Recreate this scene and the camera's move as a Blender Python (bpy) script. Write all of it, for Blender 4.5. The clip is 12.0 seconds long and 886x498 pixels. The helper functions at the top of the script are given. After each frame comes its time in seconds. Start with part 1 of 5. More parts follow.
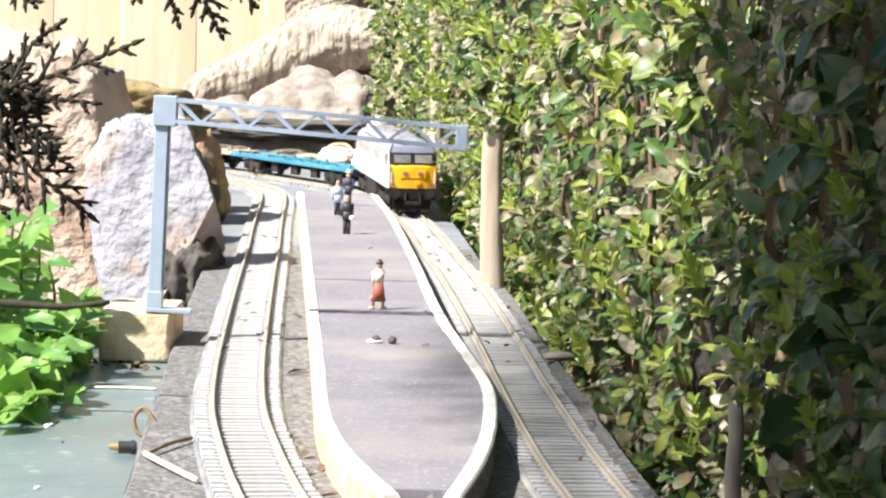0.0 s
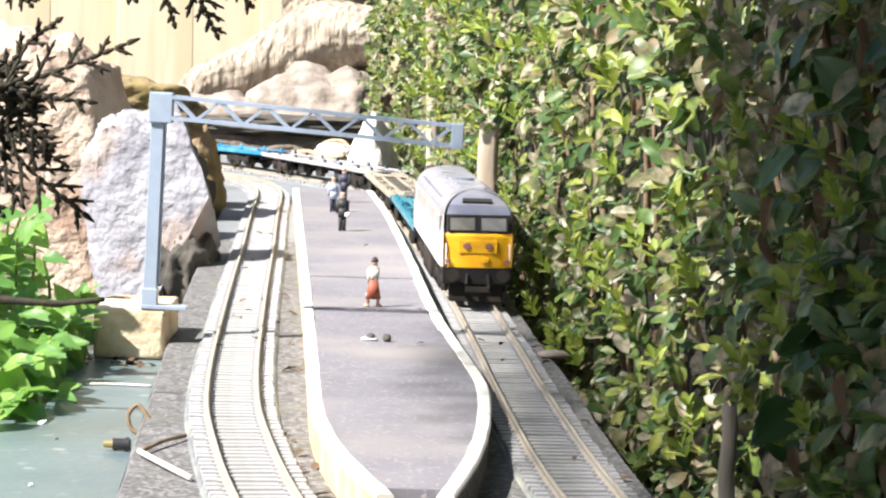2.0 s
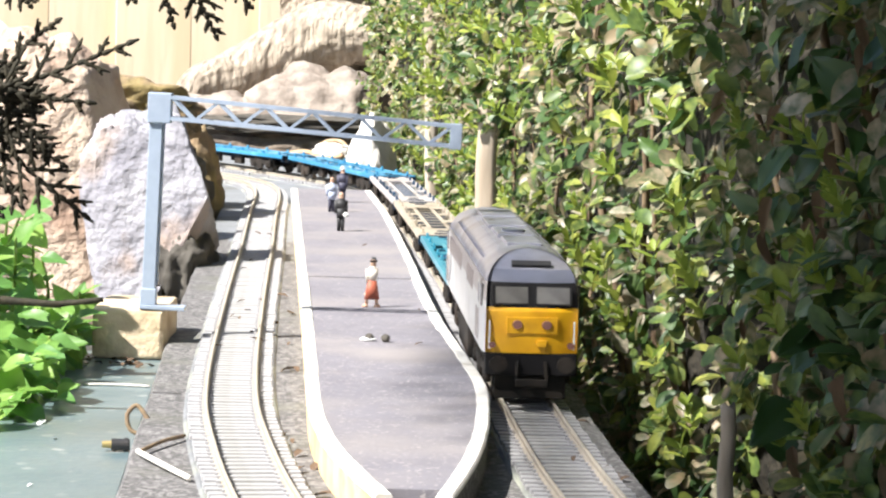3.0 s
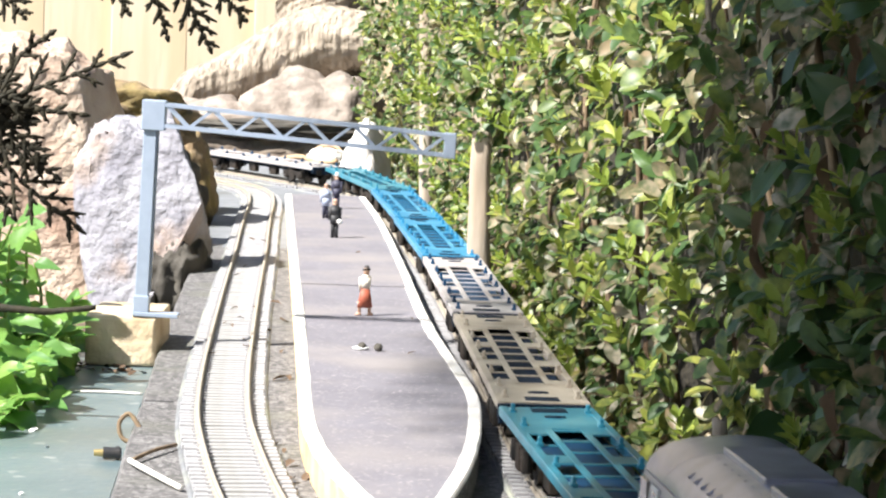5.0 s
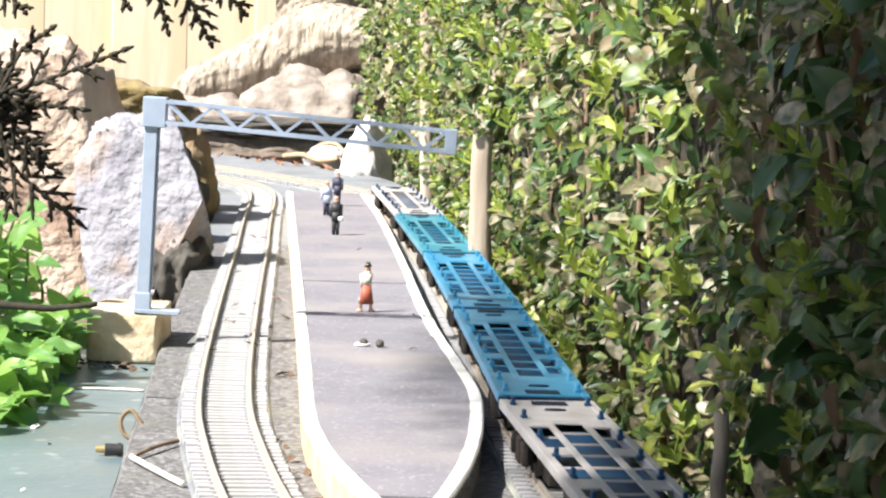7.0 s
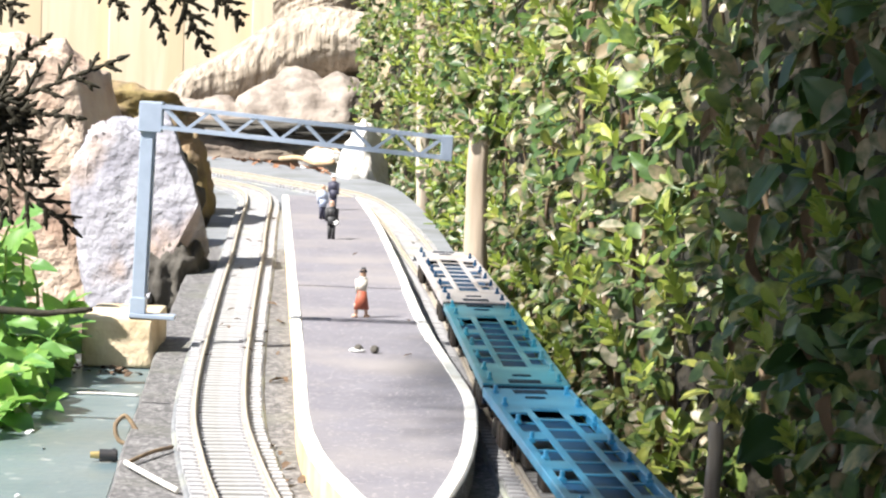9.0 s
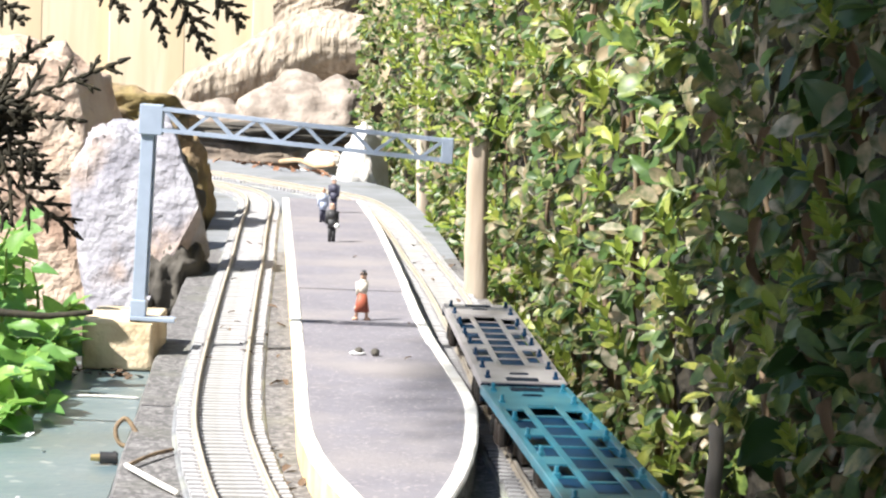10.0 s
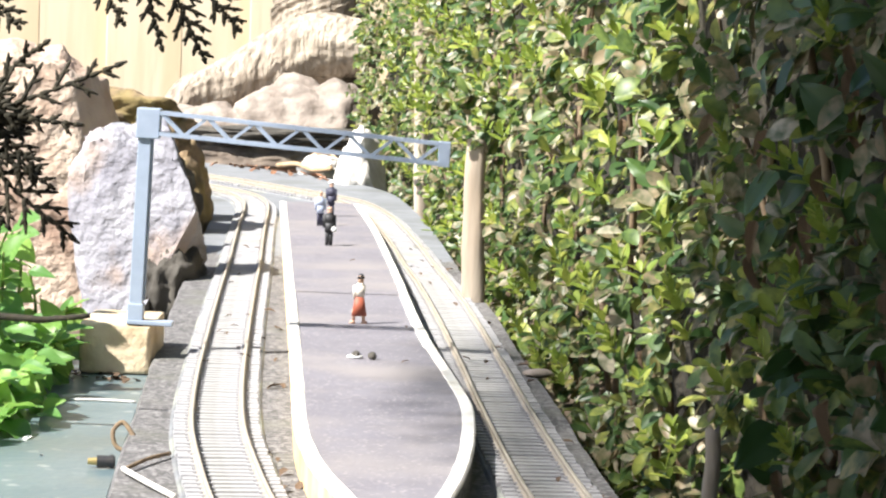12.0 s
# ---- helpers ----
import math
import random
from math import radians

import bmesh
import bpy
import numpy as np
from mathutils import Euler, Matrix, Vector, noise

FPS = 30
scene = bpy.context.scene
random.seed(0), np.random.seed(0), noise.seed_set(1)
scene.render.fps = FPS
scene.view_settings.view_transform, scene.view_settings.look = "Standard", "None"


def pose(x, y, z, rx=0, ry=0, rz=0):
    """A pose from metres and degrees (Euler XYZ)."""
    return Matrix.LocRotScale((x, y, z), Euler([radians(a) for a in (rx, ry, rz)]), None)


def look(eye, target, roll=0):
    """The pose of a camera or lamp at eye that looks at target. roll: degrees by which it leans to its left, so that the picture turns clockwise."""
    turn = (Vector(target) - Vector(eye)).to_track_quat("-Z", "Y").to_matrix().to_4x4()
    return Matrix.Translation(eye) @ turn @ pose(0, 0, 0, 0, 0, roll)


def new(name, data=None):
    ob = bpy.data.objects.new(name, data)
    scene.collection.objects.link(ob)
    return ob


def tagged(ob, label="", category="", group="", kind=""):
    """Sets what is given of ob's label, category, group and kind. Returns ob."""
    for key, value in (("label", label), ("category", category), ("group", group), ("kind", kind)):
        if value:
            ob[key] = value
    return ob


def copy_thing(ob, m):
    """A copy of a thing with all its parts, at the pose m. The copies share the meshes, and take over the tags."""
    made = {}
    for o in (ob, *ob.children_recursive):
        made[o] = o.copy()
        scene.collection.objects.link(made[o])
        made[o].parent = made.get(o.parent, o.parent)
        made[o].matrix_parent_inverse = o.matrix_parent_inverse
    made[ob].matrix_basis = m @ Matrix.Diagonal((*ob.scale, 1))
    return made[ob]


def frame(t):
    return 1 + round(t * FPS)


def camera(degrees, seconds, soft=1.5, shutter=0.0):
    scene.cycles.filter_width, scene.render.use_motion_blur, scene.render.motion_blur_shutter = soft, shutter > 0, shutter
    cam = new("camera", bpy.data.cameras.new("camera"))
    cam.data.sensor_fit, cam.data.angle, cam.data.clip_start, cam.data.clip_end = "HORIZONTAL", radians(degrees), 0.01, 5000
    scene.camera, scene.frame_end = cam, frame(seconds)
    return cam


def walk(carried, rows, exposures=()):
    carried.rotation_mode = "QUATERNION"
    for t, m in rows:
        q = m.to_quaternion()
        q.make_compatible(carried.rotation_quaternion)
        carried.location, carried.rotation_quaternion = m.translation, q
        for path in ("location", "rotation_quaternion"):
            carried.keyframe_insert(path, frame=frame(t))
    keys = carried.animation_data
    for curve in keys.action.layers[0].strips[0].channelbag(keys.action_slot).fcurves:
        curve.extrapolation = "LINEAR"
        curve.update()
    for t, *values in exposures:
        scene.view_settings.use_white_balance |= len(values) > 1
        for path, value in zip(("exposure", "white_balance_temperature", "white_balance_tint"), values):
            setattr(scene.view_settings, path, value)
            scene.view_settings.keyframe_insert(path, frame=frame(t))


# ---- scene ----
# ---- the camera and its walk ----

cam = camera(18.94, 12.0, soft=2.3, shutter=0.2)
PATH = (
    (0, -0.00046, 0.00061, 0.13138, 85.0927, -1.3222, 0.3950),
    (0.5, -0.00044, 0.00020, 0.13166, 85.0573, -1.3683, 0.3422),
    (1, -0.00020, 0.00097, 0.13179, 84.9671, -1.4345, 0.3786),
    (1.5, -0.00045, 0.00050, 0.13219, 84.9917, -1.5238, 0.3663),
    (2, -0.00016, 0.00025, 0.13257, 84.9920, -1.5837, 0.3297),
    (2.5, -0.00010, 0.00012, 0.13273, 84.9923, -1.5490, 0.3303),
    (3, -0.00036, -0.00013, 0.13272, 84.9924, -1.5844, 0.2883),
    (5, -0.00001, -0.00036, 0.13522, 85.0631, -1.9752, 0.1986),
    (5.5, -0.00002, -0.00063, 0.13553, 85.0789, -2.0143, 0.1996),
    (6, -0.00006, -0.00040, 0.13562, 85.0556, -2.0207, 0.2040),
    (6.5, 0.00006, 0.00006, 0.13502, 85.0983, -1.9175, 0.2148),
    (7, -0.00008, -0.00009, 0.13422, 85.0297, -1.8211, 0.2082),
    (9, 0.00021, -0.00065, 0.13608, 85.0686, -2.0818, 0.1491),
    (9.5, -0.00001, -0.00040, 0.13607, 85.0868, -2.0849, 0.1463),
    (10, 0.00005, -0.00047, 0.13604, 85.1291, -2.1020, 0.1523),
    (10.5, -0.00003, -0.00021, 0.13533, 85.1769, -1.9569, 0.1798),
    (11, 0.00000, -0.00000, 0.13500, 85.1973, -1.9133, 0.1607),
    (11.5, 0.00013, -0.00057, 0.13566, 85.2077, -2.0203, 0.1256),
    (12, 0.00026, -0.00088, 0.13609, 85.2072, -2.0850, 0.0991),
)
walk(cam, [(r[0], pose(*r[1:])) for r in PATH], exposures=[(0.0, 1.38), (12.0, 1.38)])

# ---- world and sun ----
SUN_FROM = Vector((-0.56, -0.36, 0.745)).normalized()
world = bpy.data.worlds.new("world")
scene.world = world
world.use_nodes = True
wn = world.node_tree.nodes
sky = wn.new("ShaderNodeTexSky")
sky.sky_type, sky.sun_disc = "NISHITA", False
sky.sun_elevation = math.asin(SUN_FROM.z)
sky.sun_rotation = math.atan2(SUN_FROM.x, SUN_FROM.y)
world.node_tree.links.new(sky.outputs[0], wn["Background"].inputs[0])
wn["Background"].inputs[1].default_value = 0.068
sun_data = bpy.data.lights.new("sun", "SUN")
sun_data.energy, sun_data.angle, sun_data.color = 5.0, radians(1.2), (1.0, 0.965, 0.915)
sun = new("sun", sun_data)
sun.matrix_world = look(SUN_FROM * 5, (0, 0, 0))

# ---- materials ----


def mat(name, color, rough=0.6, color2=None, scale=60.0, detail=4.0, metal=0.0, bump=0.0, bump_scale=None, speck=None, speck_scale=400.0,
        speck_amount=0.5, island=None, spec=0.5, stain=None, stain_scale=9.0, stain_amount=0.5, translucent=0.0, stretch=(1, 1, 1), per_object=None,
        coat=0.0):
    """A principled material: two colours mixed by fine noise, speckles, broad stains, relief, and colours by island or by object."""
    m = bpy.data.materials.new(name)
    m.use_nodes = True
    nt = m.node_tree
    n, l = nt.nodes, nt.links
    b = n["Principled BSDF"]
    b.inputs["Roughness"].default_value = rough
    b.inputs["Metallic"].default_value = metal
    b.inputs["Specular IOR Level"].default_value = spec
    b.inputs["Coat Weight"].default_value = coat
    tc = n.new("ShaderNodeTexCoord")
    mp = n.new("ShaderNodeMapping")
    mp.inputs["Scale"].default_value = stretch
    l.new(tc.outputs["Object"], mp.inputs["Vector"])

    def mix(a, c, fac):
        x = n.new("ShaderNodeMix")
        x.data_type = "RGBA"
        for sock, val in ((x.inputs[6], a), (x.inputs[7], c), (x.inputs[0], fac)):
            if isinstance(val, bpy.types.NodeSocket):
                l.new(val, sock)
            elif isinstance(val, tuple):
                sock.default_value = (*val, 1)
            else:
                sock.default_value = val
        return x.outputs[2]

    def tex(scale_, detail_=4.0):
        x = n.new("ShaderNodeTexNoise")
        x.inputs["Scale"].default_value, x.inputs["Detail"].default_value = scale_, detail_
        l.new(mp.outputs[0], x.inputs["Vector"])
        return x.outputs[0]

    def ramp(fac, stops, hard=False):
        x = n.new("ShaderNodeValToRGB")
        if hard:
            x.color_ramp.interpolation = "CONSTANT"
        e = x.color_ramp.elements
        while len(e) < len(stops):
            e.new(0.5)
        for el, (p, c) in zip(e, stops):
            el.position, el.color = p, (*c, 1)
        l.new(fac, x.inputs[0])
        return x.outputs[0]

    grey = lambda v: (v, v, v)
    col = color
    if island or per_object:
        geo = n.new("ShaderNodeNewGeometry") if island else n.new("ShaderNodeObjectInfo")
        col = ramp(geo.outputs["Random Per Island"] if island else geo.outputs["Random"], island or per_object)
    fine = tex(scale, detail)
    if color2:
        col = mix(col, color2, ramp(fine, [(0.35, grey(0)), (0.68, grey(1))]))
    if speck:
        v = n.new("ShaderNodeTexVoronoi")
        v.inputs["Scale"].default_value = speck_scale
        l.new(mp.outputs[0], v.inputs["Vector"])
        r = n.new("ShaderNodeSeparateColor")
        l.new(v.outputs["Color"], r.inputs[0])
        col = mix(col, speck, ramp(r.outputs[0], [(0.0, grey(0)), (1 - speck_amount, grey(0)), (1 - speck_amount + 0.15, grey(0.9))]))
    if stain:
        col = mix(col, stain, ramp(tex(stain_scale, 6.0), [(0.62 - stain_amount * 0.3, grey(0)), (0.78 - stain_amount * 0.2, grey(0.85))]))
    if isinstance(col, tuple):
        b.inputs["Base Color"].default_value = (*col, 1)
    else:
        l.new(col, b.inputs["Base Color"])
    if bump:
        bp = n.new("ShaderNodeBump")
        bp.inputs["Strength"].default_value, bp.inputs["Distance"].default_value = 1.0, bump
        l.new(tex(bump_scale or scale, 5.0), bp.inputs["Height"])
        l.new(bp.outputs[0], b.inputs["Normal"])
    if translucent:
        tr, ms = n.new("ShaderNodeBsdfTranslucent"), n.new("ShaderNodeMixShader")
        ms.inputs[0].default_value = translucent
        if isinstance(col, tuple):
            tr.inputs[0].default_value = (*col, 1)
        else:
            l.new(col, tr.inputs[0])
        l.new(b.outputs[0], ms.inputs[1])
        l.new(tr.outputs[0], ms.inputs[2])
        l.new(ms.outputs[0], n["Material Output"].inputs[0])
    return m


M_SOIL = mat("soil", (0.07, 0.05, 0.035), 0.95, (0.16, 0.12, 0.08), 40, bump=0.004, stain=(0.05, 0.06, 0.03))
M_CONCRETE = mat("aggregate_concrete", (0.14, 0.134, 0.132), 0.85, (0.075, 0.071, 0.070), 300, speck=(0.25, 0.24, 0.235), speck_scale=650, speck_amount=0.35,
                 bump=0.0008, bump_scale=600, stain=(0.14, 0.14, 0.115), stain_scale=22, stain_amount=0.3)
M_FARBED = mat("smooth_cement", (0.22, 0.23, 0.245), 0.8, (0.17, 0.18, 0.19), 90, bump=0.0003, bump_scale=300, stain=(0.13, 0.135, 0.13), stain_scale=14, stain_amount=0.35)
M_UNDERLAY = mat("track_underlay", (0.20, 0.205, 0.215), 0.8, (0.14, 0.145, 0.15), 120, bump=0.0003, bump_scale=500, stain=(0.33, 0.34, 0.27), stain_scale=20)
M_SLEEPER = mat("bleached_sleeper_plastic", (0.39, 0.385, 0.395), 0.6, (0.29, 0.285, 0.29), 250, stain=(0.34, 0.33, 0.27), stain_scale=30, stain_amount=0.3)
M_RAIL = mat("weathered_nickel_rail", (0.42, 0.37, 0.30), 0.5, (0.31, 0.265, 0.21), 300, metal=0.1, bump=0.0001)
M_RAILTOP = mat("worn_railhead", (0.56, 0.51, 0.44), 0.35, (0.47, 0.42, 0.35), 200, metal=0.2)
M_PLATFORM = mat("platform_top", (0.198, 0.188, 0.211), 0.7, (0.168, 0.158, 0.178), 70, bump=0.0002, bump_scale=700, stain=(0.27, 0.245, 0.24), stain_scale=16,
                 stain_amount=0.5, speck=(0.36, 0.33, 0.33), speck_scale=900, speck_amount=0.12)
M_COPING = mat("white_painted_coping", (0.80, 0.78, 0.74), 0.55, (0.70, 0.66, 0.58), 150, bump=0.0002, stain=(0.58, 0.52, 0.40), stain_scale=40, stain_amount=0.25)
M_PLATSIDE = mat("cream_platform_wall", (0.78, 0.62, 0.36), 0.7, (0.62, 0.45, 0.22), 90, bump=0.0003, stain=(0.35, 0.24, 0.13), stain_scale=40, stain_amount=0.3)
M_DARKGAP = mat("dark_gap", (0.05, 0.045, 0.04), 0.9)
M_GANTRY = mat("grey_blue_plastic", (0.34, 0.40, 0.50), 0.45, (0.30, 0.355, 0.45), 200, bump=0.00005, bump_scale=900)
M_PLASTER = mat("pale_cast_plaster", (0.72, 0.60, 0.43), 0.85, (0.58, 0.45, 0.29), 90, bump=0.0009, bump_scale=300, stain=(0.44, 0.32, 0.19), stain_scale=50, stain_amount=0.3)
M_ROCK = mat("grey_limestone", (0.33, 0.325, 0.355), 0.8, (0.18, 0.175, 0.205), 38, 9.0, bump=0.006, bump_scale=90, stain=(0.36, 0.25, 0.17), stain_scale=26, stain_amount=0.30)
M_PINKROCK = mat("pink_sandstone", (0.66, 0.54, 0.43), 0.85, (0.54, 0.39, 0.29), 40, 9.0, bump=0.006, bump_scale=90, stain=(0.34, 0.22, 0.16), stain_scale=20)
M_EARTHROCK = mat("earthy_brown_stone", (0.20, 0.155, 0.12), 0.9, (0.10, 0.08, 0.065), 70, 8.0, bump=0.003, bump_scale=120, stain=(0.30, 0.25, 0.19), stain_scale=25)
M_MOSSROCK = mat("mossy_brown_stone", (0.27, 0.19, 0.11), 0.9, (0.13, 0.10, 0.06), 70, 8.0, bump=0.0025, bump_scale=150, stain=(0.27, 0.21, 0.07), stain_scale=30)
M_WHITEROCK = mat("bleached_stone", (0.72, 0.69, 0.64), 0.85, (0.58, 0.54, 0.49), 40, 8.0, bump=0.002, bump_scale=90)
M_PALEROCK = mat("pale_stone", (0.36, 0.31, 0.265), 0.85, (0.20, 0.16, 0.13), 45, 9.0, bump=0.006, bump_scale=60, stain=(0.13, 0.105, 0.085), stain_scale=28, stain_amount=0.35)
# dark stone colour that also holds the shade under the grey rock and boulder
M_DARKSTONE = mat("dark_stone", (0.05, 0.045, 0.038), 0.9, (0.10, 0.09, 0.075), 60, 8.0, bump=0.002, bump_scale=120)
M_BARK = mat("fibrous_bark", (0.46, 0.39, 0.31), 0.9, (0.20, 0.16, 0.12), 130, 9.0, bump=0.012, bump_scale=110, stretch=(1.0, 1.0, 0.22), stain=(0.42, 0.36, 0.28), stain_scale=16)
M_FENCE = mat("weathered_fence_board", (0.68, 0.60, 0.46), 0.8, (0.58, 0.46, 0.30), 14, 6.0, bump=0.001, bump_scale=60, stretch=(1, 1, 0.12),
              stain=(0.50, 0.38, 0.22), stain_scale=3, per_object=[(0.0, (0.63, 0.55, 0.41)), (1.0, (0.74, 0.66, 0.52))])
M_GREEN = mat("green_painted_board", (0.105, 0.150, 0.162), 0.36, (0.15, 0.195, 0.205), 34, 7.0, bump=0.0003, bump_scale=200, stain=(0.11, 0.13, 0.115), stain_scale=17, stain_amount=0.55, speck=(0.33, 0.35, 0.34), speck_scale=300, speck_amount=0.04)
M_WIRE = mat("white_plastic_wire", (0.80, 0.78, 0.74), 0.5, (0.66, 0.62, 0.55), 200)
M_BLACK = mat("black_plastic", (0.025, 0.025, 0.028), 0.5, (0.04, 0.037, 0.035), 300)
M_BRASS = mat("brass_tip", (0.55, 0.42, 0.18), 0.4, metal=0.8)
M_STAKE = mat("weathered_stake", (0.52, 0.45, 0.37), 0.85, (0.34, 0.27, 0.20), 60, 8.0, bump=0.0012, bump_scale=120, stretch=(1, 1, 0.15), stain=(0.28, 0.19, 0.12), stain_scale=15)
M_STEM = mat("shrub_stem", (0.24, 0.17, 0.10), 0.85, (0.13, 0.09, 0.06), 150, bump=0.0006, bump_scale=300)
# near-black, stands in for shade between the hedge leaves
M_INNER = mat("hedge_inner_shade", (0.02, 0.017, 0.011), 0.95, (0.04, 0.033, 0.02), 120, 8.0, bump=0.004, bump_scale=150)
M_LEAF = mat("hedge_leaf", (0.1, 0.2, 0.05), 0.42, (0.06, 0.11, 0.035), 260, translucent=0.40, spec=0.5, island=[
    (0.0, (0.05, 0.11, 0.035)), (0.18, (0.10, 0.18, 0.05)), (0.36, (0.22, 0.29, 0.065)), (0.58, (0.44, 0.46, 0.10)), (0.66, (0.26, 0.19, 0.11)),
    (0.84, (0.44, 0.35, 0.23)), (1.0, (0.64, 0.57, 0.44))])
M_SHOOT = mat("fresh_shoot_leaf", (0.30, 0.37, 0.05), 0.45, (0.22, 0.29, 0.045), 200, translucent=0.42, spec=0.4, island=[
    (0.0, (0.15, 0.24, 0.05)), (0.5, (0.29, 0.36, 0.06)), (1.0, (0.52, 0.53, 0.12))])
M_BIGLEAF = mat("waxy_leaf", (0.06, 0.13, 0.03), 0.36, (0.035, 0.08, 0.02), 120, translucent=0.22, spec=0.6, per_object=[
    (0.0, (0.018, 0.045, 0.012)), (0.6, (0.045, 0.10, 0.02)), (1.0, (0.10, 0.18, 0.03))])
M_DRYLEAF = mat("dry_brown_leaf", (0.30, 0.20, 0.12), 0.6, (0.17, 0.11, 0.06), 160, bump=0.0004, translucent=0.2, per_object=[
    (0.0, (0.15, 0.092, 0.052)), (0.6, (0.31, 0.205, 0.125)), (1.0, (0.46, 0.34, 0.23))])
M_HERB = mat("fresh_green_leaf", (0.14, 0.30, 0.04), 0.4, (0.13, 0.28, 0.06), 150, translucent=0.5, spec=0.6, per_object=[
    (0.0, (0.16, 0.36, 0.11)), (0.5, (0.30, 0.52, 0.11)), (1.0, (0.48, 0.68, 0.16))])
M_HERBSTEM = mat("green_stem", (0.22, 0.32, 0.07), 0.6, (0.15, 0.22, 0.05), 200)
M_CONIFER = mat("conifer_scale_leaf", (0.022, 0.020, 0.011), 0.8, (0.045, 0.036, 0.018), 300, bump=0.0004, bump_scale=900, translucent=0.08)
M_LITTER = mat("leaf_litter", (0.16, 0.10, 0.06), 0.9, (0.07, 0.05, 0.035), 300)
M_RUSTLEAF = mat("red_brown_leaf", (0.30, 0.15, 0.08), 0.8, (0.16, 0.08, 0.045), 200)
M_TAN = mat("dry_root", (0.50, 0.36, 0.22), 0.8, (0.34, 0.22, 0.12), 150, bump=0.0006)
# rolling stock
M_LOCOGREY = mat("rail_grey_paint", (0.68, 0.66, 0.64), 0.4, (0.62, 0.60, 0.58), 60, stain=(0.42, 0.38, 0.34), stain_scale=40, stain_amount=0.25)
M_LOCOUPPER = mat("dark_grey_band_paint", (0.45, 0.40, 0.385), 0.36, (0.39, 0.34, 0.325), 60)
M_LOCOROOF = mat("roof_grey_paint", (0.30, 0.30, 0.355), 0.26, (0.23, 0.23, 0.285), 90, stain=(0.17, 0.16, 0.16), stain_scale=30, stain_amount=0.3)
M_LOCOBROW = mat("cab_roof_dark_paint", (0.15, 0.16, 0.21), 0.32, (0.12, 0.125, 0.165), 90)
M_YELLOW = mat("warning_yellow_paint", (0.80, 0.42, 0.012), 0.4, (0.70, 0.34, 0.010), 120, stain=(0.40, 0.20, 0.02), stain_scale=70, stain_amount=0.2)
M_CABBLACK = mat("black_cab_surround", (0.014, 0.013, 0.014), 0.6, spec=0.15)
M_GLASS = mat("dark_cab_glazing", (0.11, 0.105, 0.10), 0.08, (0.17, 0.16, 0.15), 110, spec=0.8)
M_LAMP = mat("marker_lens", (0.25, 0.12, 0.10), 0.2)
M_UNDER = mat("underframe_black", (0.014, 0.013, 0.012), 0.7, (0.035, 0.028, 0.023), 120, spec=0.2, stain=(0.06, 0.045, 0.035), stain_scale=60, stain_amount=0.25)
M_WHEEL = mat("steel_wheel", (0.12, 0.105, 0.095), 0.45, (0.07, 0.06, 0.05), 200, metal=0.7)
M_WBLUE = mat("wagon_blue_plastic", (0.03, 0.225, 0.40), 0.36, (0.025, 0.18, 0.33), 90, stain=(0.10, 0.34, 0.50), stain_scale=40, stain_amount=0.35)
M_WTEAL = mat("wagon_teal_plastic", (0.03, 0.22, 0.31), 0.34, (0.025, 0.175, 0.25), 90, stain=(0.12, 0.33, 0.38), stain_scale=40, stain_amount=0.35)
M_WSILVER = mat("wagon_silver_paint", (0.46, 0.43, 0.42), 0.45, (0.38, 0.35, 0.34), 90, stain=(0.30, 0.26, 0.23), stain_scale=40, stain_amount=0.3)
M_WSAND = mat("wagon_sand_paint", (0.42, 0.37, 0.30), 0.5, (0.34, 0.29, 0.22), 90, stain=(0.20, 0.16, 0.12), stain_scale=40, stain_amount=0.3)
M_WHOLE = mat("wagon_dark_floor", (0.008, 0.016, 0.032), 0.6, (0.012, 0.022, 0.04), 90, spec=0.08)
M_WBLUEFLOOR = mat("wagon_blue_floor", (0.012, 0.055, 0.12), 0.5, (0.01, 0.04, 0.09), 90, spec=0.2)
M_SKIN = mat("figure_flesh_paint", (0.55, 0.35, 0.25), 0.6)
M_CREAM = mat("figure_cream_paint", (0.66, 0.60, 0.52), 0.6)
M_RUST = mat("figure_rust_paint", (0.34, 0.09, 0.05), 0.6)
M_NAVY = mat("figure_navy_paint", (0.045, 0.045, 0.075), 0.6)
M_CHAR = mat("figure_charcoal_paint", (0.03, 0.03, 0.032), 0.6)
M_PALEBLUE = mat("figure_pale_blue_paint", (0.42, 0.47, 0.60), 0.6)
M_WHITE = mat("white_paint", (0.8, 0.8, 0.78), 0.6)

# ---- building helpers ----


def mesh_of(name, verts, faces, material, smooth=False):
    me = bpy.data.meshes.new(name)
    me.from_pydata([tuple(v) for v in verts], [], faces)
    for m in material if isinstance(material, (list, tuple)) else [material]:
        me.materials.append(m)
    if smooth:
        me.polygons.foreach_set("use_smooth", [True] * len(me.polygons))
    me.update()
    return me


def put(name, me, parent=None, label="", m=None):
    """Links a mesh as one object, under parent where one is given."""
    ob = new(name, me)
    if parent:
        ob.parent = parent
    if m is not None:
        ob.matrix_basis = m
    if label:
        ob["label"] = label
    return ob


def part(name, bm, material, parent, label="", m=None, smooth=False):
    me = bpy.data.meshes.new(name)
    bm.normal_update()
    bm.to_mesh(me)
    bm.free()
    for x in material if isinstance(material, (list, tuple)) else [material]:
        me.materials.append(x)
    if smooth:
        me.polygons.foreach_set("use_smooth", [True] * len(me.polygons))
    return put(name, me, parent, label, m)


def empty(name, at=(0, 0, 0), **tags):
    e = new(name)
    e.empty_display_size = 0.01
    e.location = at
    return tagged(e, **tags)


